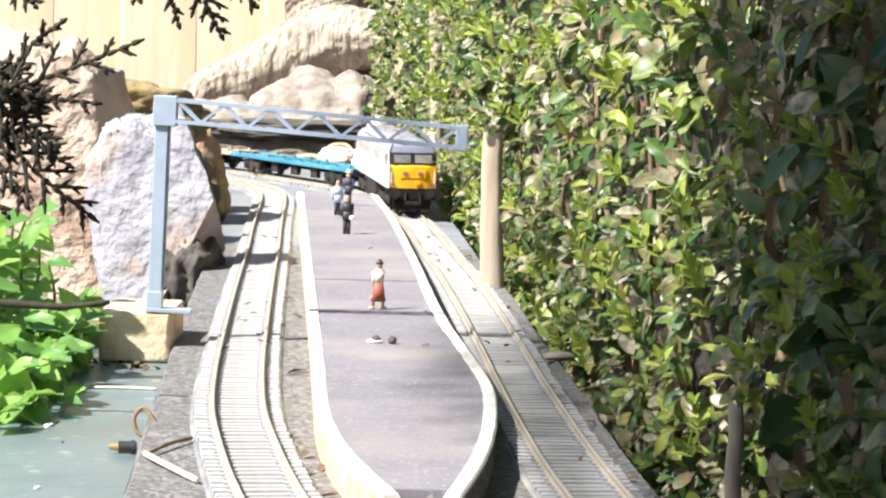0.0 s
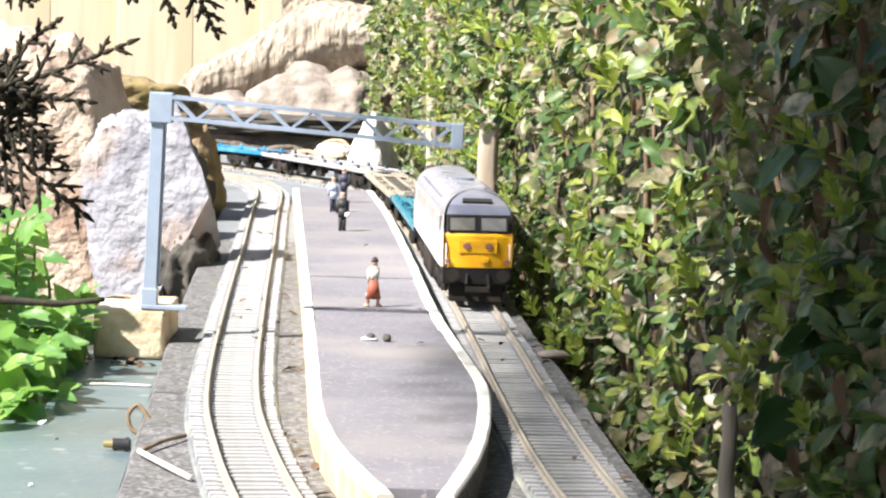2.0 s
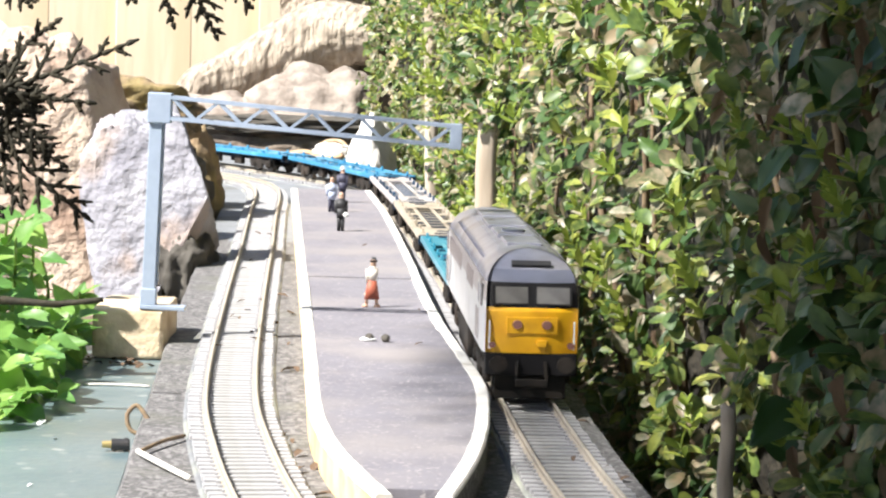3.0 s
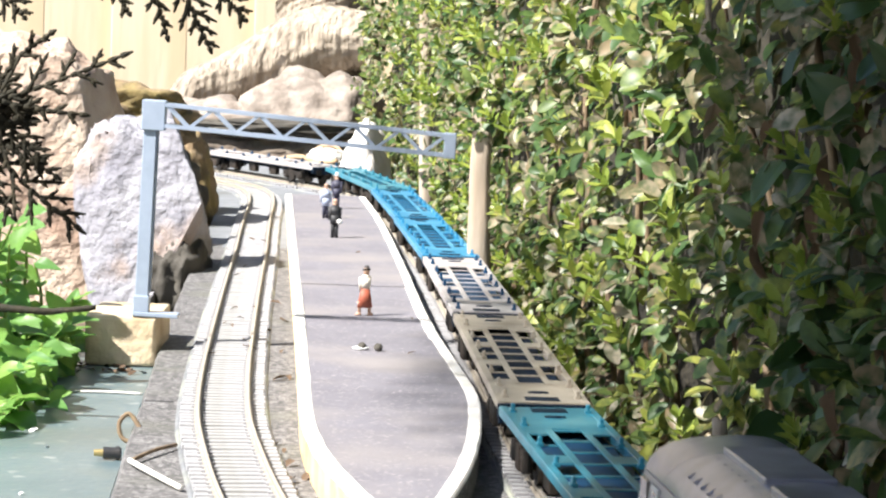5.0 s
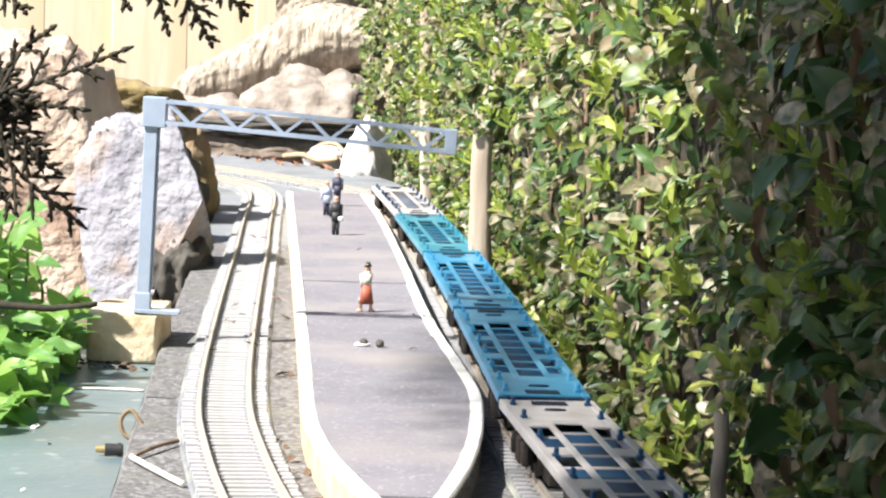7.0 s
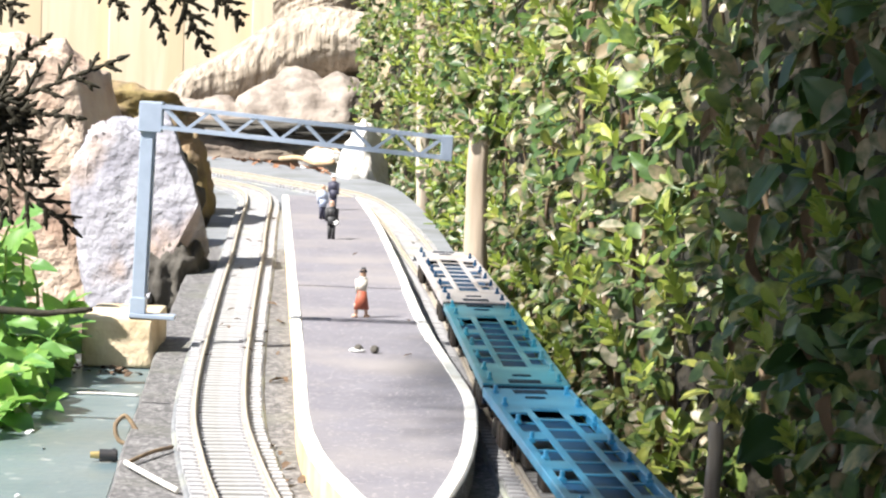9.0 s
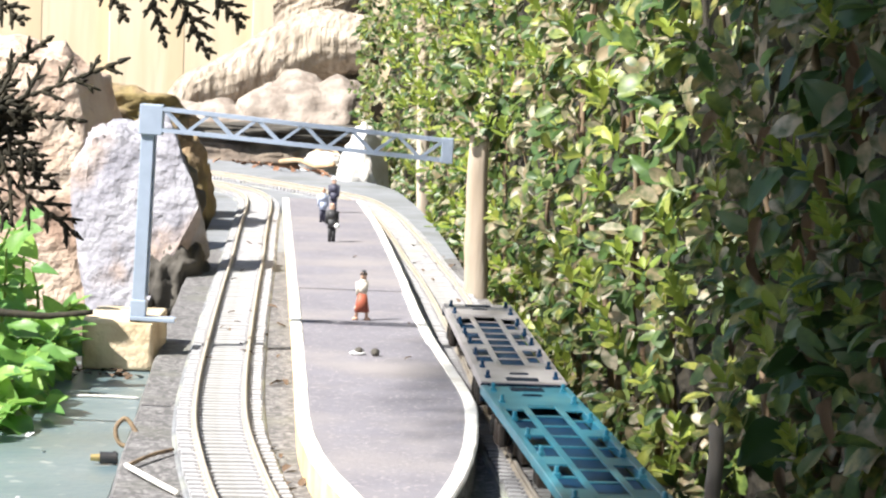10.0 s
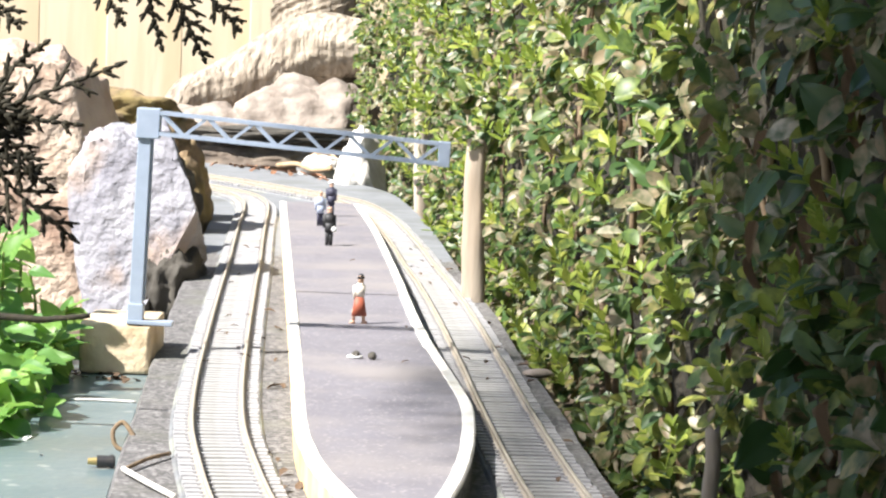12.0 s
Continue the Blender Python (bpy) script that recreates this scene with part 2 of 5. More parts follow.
def box(bm, x0, x1, y0, y1, z0, z1, bevel=0.0, mi=0, m=None):
    """Adds a box, bevelled where asked, to bm."""
    got = bmesh.ops.create_cube(bm, size=1.0)["verts"]
    bmesh.ops.transform(bm, verts=got, matrix=Matrix.Translation(((x0 + x1) / 2, (y0 + y1) / 2, (z0 + z1) / 2)) @ Matrix.Diagonal((x1 - x0, y1 - y0, z1 - z0, 1)))
    faces = list({f for v in got for f in v.link_faces})
    if bevel:
        edges = list({e for v in got for e in v.link_edges})
        r = bmesh.ops.bevel(bm, geom=edges, offset=bevel, segments=2, affect="EDGES", profile=0.5)
        faces = r["faces"] + [f for f in faces if f.is_valid]
        got = list({v for f in faces for v in f.verts})
    for f in faces:
        f.material_index = mi
    if m is not None:
        bmesh.ops.transform(bm, verts=got, matrix=m)


def boxed(name, dims, material, parent, bevel=0.0, label="", m=None):
    bm = bmesh.new()
    box(bm, *dims, bevel=bevel)
    return part(name, bm, material, parent, label, m)


def cyl(bm, r, r2, depth, m, seg=12, mi=0):
    """Adds a cylinder or cone along z, centred, by the pose m."""
    got = bmesh.ops.create_cone(bm, cap_ends=True, segments=seg, radius1=r, radius2=r2, depth=depth, matrix=m)["verts"]
    for f in {f for v in got for f in v.link_faces}:
        f.material_index = mi


def bar(bm, a, b, w, h=None, mi=0):
    """Adds a square bar between two points."""
    a, b = Vector(a), Vector(b)
    d = b - a
    q = d.to_track_quat("Z", "Y").to_matrix().to_4x4()
    h = h or w
    got = bmesh.ops.create_cube(bm, size=1.0, matrix=Matrix.Translation((a + b) / 2) @ q @ Matrix.Diagonal((w, h, d.length, 1)))["verts"]
    for f in {f for v in got for f in v.link_faces}:
        f.material_index = mi


def tube(points, radii, seg=8, jag=0.0, seed=0):
    """Vertices and faces of a tube along points."""
    rnd = random.Random(seed)
    vs, fs = [], []
    pts = [Vector(p) for p in points]
    for i, p in enumerate(pts):
        d = (pts[min(i + 1, len(pts) - 1)] - pts[max(i - 1, 0)]).normalized()
        q = d.to_track_quat("Z", "Y")
        for k in range(seg):
            a = 2 * math.pi * k / seg
            r = radii[i] * (1 + rnd.uniform(-jag, jag))
            vs.append(p + q @ Vector((math.cos(a) * r, math.sin(a) * r, 0)))
    for i in range(len(pts) - 1):
        for k in range(seg):
            fs.append((i * seg + k, i * seg + (k + 1) % seg, (i + 1) * seg + (k + 1) % seg, (i + 1) * seg + k))
    fs.append(tuple(reversed(range(seg))))
    fs.append(tuple(range(len(vs) - seg, len(vs))))
    return vs, fs


def curve_points(ctrl, n=12):
    """A smooth line through control points."""
    c = [Vector(p) for p in ctrl]
    out = []
    for i in range(len(c) - 1):
        p0, p1, p2, p3 = c[max(i - 1, 0)], c[i], c[i + 1], c[min(i + 2, len(c) - 1)]
        d = (p2 - p1).length
        m1 = (p2 - p0) / max((p2 - p1).length + (p1 - p0).length, 1e-9) * d
        m2 = (p3 - p1) / max((p3 - p2).length + d, 1e-9) * d
        for k in range(n):
            t = k / n
            out.append(p1 * (2 * t**3 - 3 * t**2 + 1) + m1 * (t**3 - 2 * t**2 + t) + p2 * (-2 * t**3 + 3 * t**2) + m2 * (t**3 - t**2))
    out.append(c[-1])
    return out


class Line:
    """A line in the plan, asked by its length."""

    def __init__(self, ctrl, n=16):
        self.p = curve_points([(x, y, 0) for x, y in ctrl], n)
        self.s = [0.0]
        for a, b in zip(self.p, self.p[1:]):
            self.s.append(self.s[-1] + (b - a).length)

    def at(self, s):
        if s <= 0:
            d = (self.p[1] - self.p[0]).normalized()
            return self.p[0] + d * s, d
        i = min(max(int(np.searchsorted(self.s, s)) - 1, 0), len(self.p) - 2)
        d = self.p[i + 1] - self.p[i]
        w = (s - self.s[i]) / d.length
        return self.p[i] + d * w, d.normalized()

    def x_at(self, y):
        for a, b in zip(self.p, self.p[1:]):
            if a.y <= y <= b.y:
                return a.x + (b.x - a.x) * (y - a.y) / (b.y - a.y)
        return self.p[0].x


RIGHT = Line(((0.150, -0.40), (0.130, -0.15), (0.112, 0.05), (0.098, 0.2), (0.085, 0.33), (0.072, 0.45), (0.058, 0.58), (0.0465, 0.69), (0.0383, 0.773),
              (0.0325, 0.85), (0.0247, 0.979), (0.0207, 1.055), (0.0098, 1.243), (-0.0014, 1.41), (-0.0105, 1.52), (-0.0205, 1.655), (-0.0325, 1.79),
              (-0.0445, 1.91), (-0.067, 2.04), (-0.094, 2.105), (-0.126, 2.168), (-0.184, 2.275), (-0.25, 2.365), (-0.335, 2.45), (-0.44, 2.52),
              (-0.56, 2.57), (-0.72, 2.6), (-0.9, 2.6), (-1.2, 2.58), (-1.6, 2.5), (-2.0, 2.4)))
LEFT = Line(((0.03, 0.28), (0.003, 0.44), (-0.016, 0.55), (-0.03, 0.62), (-0.043, 0.69), (-0.055, 0.759), (-0.065, 0.828), (-0.0722, 0.886), (-0.078, 0.953),
             (-0.0835, 1.032), (-0.089, 1.124), (-0.0955, 1.235), (-0.103, 1.37), (-0.111, 1.52), (-0.118, 1.637), (-0.1265, 1.787), (-0.134, 1.93),
             (-0.1418, 2.014), (-0.1546, 2.08), (-0.178, 2.14), (-0.214, 2.205), (-0.275, 2.285), (-0.37, 2.36), (-0.5, 2.42)))

# ---- ground, track bed, fence ----


def sheet(name, x0, x1, y0, y1, nx, ny, zf, material):
    vs, fs = [], []
    for j in range(ny + 1):
        for i in range(nx + 1):
            x, y = x0 + (x1 - x0) * i / nx, y0 + (y1 - y0) * j / ny
            vs.append((x, y, zf(x, y)))
    for j in range(ny):
        for i in range(nx):
            a = j * (nx + 1) + i
            fs.append((a, a + 1, a + nx + 2, a + nx + 1))
    return mesh_of(name, vs, fs, material, True)


def ground_z(x, y):
    near = max(0.0, 1 - math.hypot(x, y - 1.5) / 6)
    return -0.045 + 0.012 * near * noise.noise(Vector((x * 6, y * 6, 0))) + 0.004 * near * noise.noise(Vector((x * 40, y * 40, 3)))


def ground_sheet():
    """One sheet, fine near the railway and coarse out to the horizon."""
    xs = [-400, -60, -12, -4] + [-2 + 4 * i / 80 for i in range(81)] + [4, 12, 60, 400]
    ys = [-400, -60, -12, -4] + [-1.5 + 6.5 * i / 130 for i in range(131)] + [8, 14, 60, 400]
    vs = [(x, y, ground_z(x, y)) for y in ys for x in xs]
    w = len(xs)
    fs = [(j * w + i, j * w + i + 1, (j + 1) * w + i + 1, (j + 1) * w + i) for j in range(len(ys) - 1) for i in range(w - 1)]
    return mesh_of("ground", vs, fs, M_SOIL, True)


tagged(put("ground", ground_sheet()), "dark garden soil with leaf litter under the railway", "ground", kind="structure")

SLAB_L = Line(((0.12, -1.7), (-0.03, -0.5), (-0.05, 0.2), (-0.078, 0.55), (-0.0945, 0.768), (-0.101, 0.863), (-0.109, 0.981), (-0.1237, 1.2), (-0.140, 1.473), (-0.1527, 1.706),
               (-0.176, 2.02), (-0.205, 2.10), (-0.26, 2.17), (-0.34, 2.23), (-0.45, 2.30), (-0.7, 2.42), (-1.1, 2.44), (-1.9, 2.34)))
SLAB_R = Line(((0.36, -1.7), (0.205, -0.5), (0.135, 0.2), (0.088, 0.52), (0.0605, 0.77), (0.0527, 0.886), (0.0476, 0.99), (0.0387, 1.124), (0.0299, 1.298), (0.0174, 1.467),
               (-0.0074, 1.874), (-0.0269, 2.10), (-0.05, 2.26), (-0.11, 2.42), (-0.2, 2.56), (-0.33, 2.66), (-0.48, 2.72), (-0.72, 2.76), (-1.1, 2.72), (-1.9, 2.60)))


def slab():
    """The concrete bed on which both tracks lie, with worn, uneven edges."""
    n = 220
    vs, fs = [], []
    for i in range(n + 1):
        a, _ = SLAB_L.at(SLAB_L.s[-1] * i / n)
        b, _ = SLAB_R.at(SLAB_R.s[-1] * i / n)
        side = (b - a).normalized()
        ja, jb = 0.0012 * noise.noise(a * 60), 0.0012 * noise.noise(b * 60 + Vector((9, 0, 0)))
        row = [a + side * (ja - 0.001) + Vector((0, 0, -0.06)), a + side * (ja - 0.001) + Vector((0, 0, -0.0068)), a + side * (ja + 0.001) + Vector((0, 0, -0.005))]
        for k in range(1, 12):
            q = a.lerp(b, k / 12)
            row.append(q + Vector((0, 0, -0.005 + 0.0003 * noise.noise(q * 70))))
        row += [b - side * (jb + 0.001) + Vector((0, 0, -0.005)), b - side * (jb - 0.001) + Vector((0, 0, -0.0068)), b - side * (jb - 0.001) + Vector((0, 0, -0.06))]
        vs += row
    w = 17
    for i in range(n):
        for k in range(w - 1):
            fs.append((i * w + k, i * w + k + 1, (i + 1) * w + k + 1, (i + 1) * w + k))
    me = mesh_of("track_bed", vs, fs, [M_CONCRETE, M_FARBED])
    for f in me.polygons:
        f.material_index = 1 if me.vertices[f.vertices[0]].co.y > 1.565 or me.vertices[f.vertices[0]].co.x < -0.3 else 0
    return me


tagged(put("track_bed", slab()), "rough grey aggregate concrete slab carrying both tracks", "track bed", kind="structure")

# the far bank of earth behind the curve, and a low green board beside the slab
tagged(put("bank", sheet("bank", -1.2, 0.25, 2.45, 4.3, 60, 60, lambda x, y: -0.07 + 0.055 * min(1, (y - 2.45) / 0.35) + 0.02 * noise.noise(Vector((x * 7, y * 7, 1)))
                         + 0.006 * noise.noise(Vector((x * 30, y * 30, 1))), M_SOIL)),
       "bank of bare earth behind the curved track", "bank", kind="structure")
BOARD_Z = -0.0116


def green_board(y0, y1, label, drop=0.0):
    """A painted board cut along the slab's edge, with a worn near edge."""
    n, vs, fs = 24, [], []
    for i in range(n + 1):
        y = y0 + (y1 - y0) * i / n
        for x, z in ((-0.46, -0.012), (-0.46, -0.001), (-0.458, 0.0), (SLAB_L.x_at(y) - 0.0022, 0.0), (SLAB_L.x_at(y) - 0.0014, -0.0008), (SLAB_L.x_at(y) - 0.0014, -0.012)):
            vs.append((x, y, BOARD_Z - drop + z))
    for i in range(n):
        for k in range(6):
            fs.append((i * 6 + k, i * 6 + (k + 1) % 6, i * 6 + 6 + (k + 1) % 6, i * 6 + 6 + k))
    fs += [(5, 4, 3, 2, 1, 0), tuple(n * 6 + k for k in range(6))]
    tagged(put("green_board", mesh_of("green_board", vs, fs, M_GREEN)), label, "board", group="green boards")


green_board(0.45, 1.005, "weathered green painted board with scuffs, lying beside the concrete slab")
green_board(1.008, 1.20, "second green painted board butted against the first", 0.0003)


def fence():
    f = empty("fence", (0, 4.4, 0), label="sunlit pale wooden fence of upright overlapping boards", category="fence")
    bm = bmesh.new()
    box(bm, 0, 0.125, -0.008, 0.008, -0.06, 1.75, 0.002)
    me = None
    for k in range(-16, 12):
        x = -0.68 + 0.118 * (k + 3)
        m = pose(x, 0.006 * (k % 2), 0, 0, 0, 2.5)
        if me is None:
            me = part("board", bm, M_FENCE, f, m=m).data
        else:
            put("board", me, f, m=m)
    for z in (0.45, 1.35):
        boxed("rail", (-2.4, 1.9, 0.03, 0.07, z, z + 0.08), M_FENCE, f)


fence()

# ---- tracks ----


def sweep(line, s0, s1, step, profile, name, material, smooth=False):
    """A profile (offset to the right, z) swept along a line of the plan."""
    n = max(2, int((s1 - s0) / step))
    vs, fs, w = [], [], len(profile)
    for i in range(n + 1):
        p, d = line.at(s0 + (s1 - s0) * i / n)
        r = Vector((d.y, -d.x, 0))
        vs += [p + r * o + Vector((0, 0, z)) for o, z in profile]
    for i in range(n):
        for k in range(w):
            fs.append((i * w + k, i * w + (k + 1) % w, (i + 1) * w + (k + 1) % w, (i + 1) * w + k))
    fs += [tuple(reversed(range(w))), tuple(range(n * w, n * w + w))]
    return mesh_of(name, vs, fs, material, smooth)


SLEEPER_PITCH = 0.0068


def track(line, s0, s1, pick0, pick1, label):
    t = empty("railway_track", label=label, category="railway track", group="model railway tracks")
    put("underlay", sweep(line, s0, s1, 0.01, [(-0.0165, -0.0052), (-0.0155, -0.0042), (0.0155, -0.0042), (0.0165, -0.0052)], "underlay", M_UNDERLAY), t, "pale grey track underlay strip")
    for side in (-1, 1):
        c = side * 0.00875
        prof = [(c - 0.0012, -0.0024), (c - 0.0012, -0.0021), (c - 0.0003, -0.0017), (c - 0.0003, -0.0008), (c - 0.0006, -0.0006), (c - 0.0006, -0.0001), (c - 0.0004, 0.0),
                (c + 0.0004, 0.0), (c + 0.0006, -0.0001), (c + 0.0006, -0.0006), (c + 0.0003, -0.0008), (c + 0.0003, -0.0017), (c + 0.0012, -0.0021), (c + 0.0012, -0.0024)]
        put("rail", sweep(line, s0, s1, 0.008, prof, "rail", M_RAIL), t)
        put("railhead", sweep(line, s0, s1, 0.008, [(c - 0.00042, 0.00002), (c - 0.0003, 0.00006), (c + 0.0003, 0.00006), (c + 0.00042, 0.00002)], "railhead", M_RAILTOP), t, "worn shiny railhead")
    bm = bmesh.new()
    box(bm, -0.0148, 0.0148, -0.00165, 0.00165, -0.0044, -0.0026, 0.0003)
    for side in (-1, 1):
        for e in (-1, 1):
            box(bm, side * 0.00875 + e * 0.0016 - 0.0006, side * 0.00875 + e * 0.0016 + 0.0006, -0.0008, 0.0008, -0.0027, -0.0018)
    single = bpy.data.meshes.new("sleeper")
    bm.to_mesh(single)
    bm.free()
    single.materials.append(M_SLEEPER)
    base = [v.co.copy() for v in single.vertices]
    poly = [tuple(p.vertices) for p in single.polygons]
    vs, fs = [], []
    rnd = random.Random(4)
    s = s0
    while s < s1:
        p, d = line.at(s)
        m = Matrix.Translation(p) @ pose(rnd.uniform(-0.0004, 0.0004), 0, rnd.uniform(-0.00012, 0.00012), 0, rnd.uniform(-0.5, 0.5),
                                         math.degrees(math.atan2(d.y, d.x)) - 90 + rnd.uniform(-1, 1))
        if pick0 < p.y < pick1:
            put("sleeper", single, t, m=m)
        else:
            o = len(vs)
            vs += [m @ v for v in base]
            fs += [tuple(o + i for i in f) for f in poly]
        s += SLEEPER_PITCH
    tagged(put("sleeper_run", mesh_of("sleeper_run", vs, fs, M_SLEEPER), t), kind="stuff")


# ---- platform ----
PLAT_L = ((-0.0177, 0.6886), (-0.0247, 0.718), (-0.0348, 0.7678), (-0.0434, 0.8339), (-0.0509, 0.9428), (-0.0617, 1.1049), (-0.0815, 1.397), (-0.1173, 1.93))
PLAT_R = ((0.0023, 0.6905), (0.0096, 0.7543), (0.0135, 0.8193), (0.0140, 0.8959), (0.0113, 0.9389), (-0.0038, 1.1175), (-0.020, 1.3805), (-0.0391, 1.675), (-0.0594, 1.92))
PLAT_Z = 0.007


def platform():
    left, right = Line(PLAT_L), Line(PLAT_R)
    p = empty("station_platform", (0, 0, 0), label="long island station platform, mauve-grey top, white coping, boat-shaped end", category="station platform")
    cope = 0.0062
    lip = 0.0017

    def deck(y0, y1, z):
        n = 26
        vs, fs = [], []
        for i in range(n + 1):
            y = y0 + (y1 - y0) * i / n
            xa, xb = left.x_at(y) + cope * 0.6, right.x_at(y) - cope * 0.5
            for k in range(9):
                x = xa + (xb - xa) * k / 8
                vs.append((x, y, z + 0.00012 * noise.noise(Vector((x * 40, y * 40, 0)))))
        for i in range(n):
            for k in range(8):
                a = i * 9 + k
                fs.append((a, a + 1, a + 10, a + 9))
        top = len(vs)
        ring = [i * 9 for i in range(n + 1)] + [n * 9 + k for k in range(1, 9)] + [i * 9 + 8 for i in range(n - 1, -1, -1)] + [k for k in range(7, 0, -1)]
        vs += [(vs[i][0], vs[i][1], -0.0045) for i in ring]
        m = len(ring)
        fs += [(ring[k], ring[(k + 1) % m], top + (k + 1) % m, top + k) for k in range(m)]
        put("deck_slab", mesh_of("deck_slab", vs, fs, M_PLATFORM), p)

    deck(0.7005, 1.0620, PLAT_Z - 0.0002)
    deck(1.0636, 1.2680, PLAT_Z - 0.0006)
    deck(1.2700, 1.52, PLAT_Z - 0.0002)
    deck(1.5215, 1.905, PLAT_Z - 0.0004)
    for side, line, ys in ((1, left, PLAT_L), (-1, right, PLAT_R)):
        breaks = (0.69, 0.838, 0.955, 1.105, 1.36, 1.62, 1.90)
        for a, b in zip(breaks, breaks[1:]):
            vs, fs = [], []
            n = 14
            for i in range(n + 1):
                y = a + 0.0006 + (b - a - 0.0012) * i / n
                x = line.x_at(y)
                x2 = line.x_at(y + 0.002)
                d = Vector((x2 - x, 0.002, 0)).normalized()
                nrm = Vector((d.y, -d.x, 0)) * side
                o = Vector((x, y, 0)) + nrm * 0.0003 * noise.noise(Vector((x * 90, y * 90, side)))
                w = cope * 0.78 * (1 + 0.05 * noise.noise(Vector((y * 60, 2, side))))
                for q, z in ((0, PLAT_Z - lip), (0, PLAT_Z - 0.0006), (0.0006, PLAT_Z), (w - 0.0005, PLAT_Z), (w, PLAT_Z - 0.0006), (w, PLAT_Z - lip)):
                    vs.append(o + nrm * q + Vector((0, 0, z + 0.0001 * noise.noise(Vector((y * 90, q * 50, 4))))))
            for i in range(n):
                for k in range(6):
                    f = (i * 6 + k, i * 6 + (k + 1) % 6, (i + 1) * 6 + (k + 1) % 6, (i + 1) * 6 + k)
                    fs.append(f)
            fs += [tuple(range(6)), tuple(n * 6 + k for k in range(6))]
            put("coping_stone", mesh_of("coping_stone", vs, fs, M_COPING), p, "white painted platform coping")
            # the wall below it, slightly set back
            vs, fs = [], []
            for i in range(n + 1):
                y = a + (b - a) * i / n
                x = line.x_at(y)
                d = Vector((line.x_at(y + 0.002) - x, 0.002, 0)).normalized()
                nrm = Vector((d.y, -d.x, 0)) * side
                for q, z in ((0.0005, -0.0052), (0.0005, PLAT_Z - lip - 0.0001), (0.003, PLAT_Z - lip - 0.0001), (0.003, -0.0052)):
                    vs.append(Vector((x, y, 0)) + nrm * q + Vector((0, 0, z)))
            for i in range(n):
                for k in range(4):
                    fs.append((i * 4 + k, i * 4 + (k + 1) % 4, (i + 1) * 4 + (k + 1) % 4, (i + 1) * 4 + k))
            # the right wall takes the grey material to look shaded
            put("platform_wall", mesh_of("platform_wall", vs, fs, M_PLATSIDE if side > 0 else M_CONCRETE), p, "cream painted platform side wall" if side > 0 else "grey platform side wall with its shade put into the colour")
    boxed("end_wall", (-0.0155, 0.0003, 0.6935, 0.6985, -0.0052, PLAT_Z - 0.0025), M_DARKGAP, p, 0.0004, "dark bare end of the platform")


platform()


# ---- signal gantry ----
def gantry():
    g = empty("signal_gantry", (-0.1243, 1.09, 0.0092), label="grey-blue plastic signal gantry with lattice boom on a plaster block", category="signal gantry")
    lean = 1.6
    boxed("base_plate", (-0.0034, 0.0155, -0.0040, 0.0040, 0.0, 0.0018), M_GANTRY, g, 0.0003)
    boxed("foot", (-0.0033, 0.0033, -0.0033, 0.0033, 0.0017, 0.0085), M_GANTRY, g, 0.0004)
    boxed("post", (-0.0027, 0.0027, -0.0026, 0.0026, 0.008, 0.080), M_GANTRY, g, 0.0003)
    boxed("post_flange", (0.0027, 0.0036, -0.0012, 0.0012, 0.010, 0.079), M_GANTRY, g, 0.0002)
    boxed("head_box", (-0.0036, 0.0060, -0.0040, 0.0040, 0.0768, 0.0892), M_GANTRY, g, 0.0004)
    x0, x1 = 0.0060, 0.1215
    zt0, zt1, zb0, zb1 = 0.0876, 0.0822, 0.0790, 0.0740
    zt = lambda x: zt0 + (zt1 - zt0) * (x - x0) / (x1 - x0)
    zb = lambda x: zb0 + (zb1 - zb0) * (x - x0) / (x1 - x0)
    for y in (-0.0036, 0.0036):
        for z in (zt, zb):
            bm = bmesh.new()
            bar(bm, (x0, y, z(x0)), (x1, y, z(x1)), 0.0015, 0.0015)
            part("chord", bm, M_GANTRY, g)
        n = 12
        for i in range(n):
            a, b = x0 + (x1 - x0) * i / n, x0 + (x1 - x0) * (i + 1) / n
            bm = bmesh.new()
            if i % 2:
                bar(bm, (a, y, zb(a)), (b, y, zt(b)), 0.0009, 0.0011)
            else:
                bar(bm, (a, y, zt(a)), (b, y, zb(b)), 0.0009, 0.0011)
            part("lattice_brace", bm, M_GANTRY, g)
    for i in range(1, 12, 2):
        x = x0 + (x1 - x0) * i / 12
        bm = bmesh.new()
        bar(bm, (x, -0.0036, zt(x)), (x, 0.0036, zt(x)), 0.0009)
        part("cross_tie", bm, M_GANTRY, g)
    boxed("end_plate", (x1 - 0.001, x1 + 0.0040, -0.0044, 0.0044, 0.0728, 0.0832), M_GANTRY, g, 0.0004)
    g.rotation_euler = (0, radians(lean), 0)


gantry()


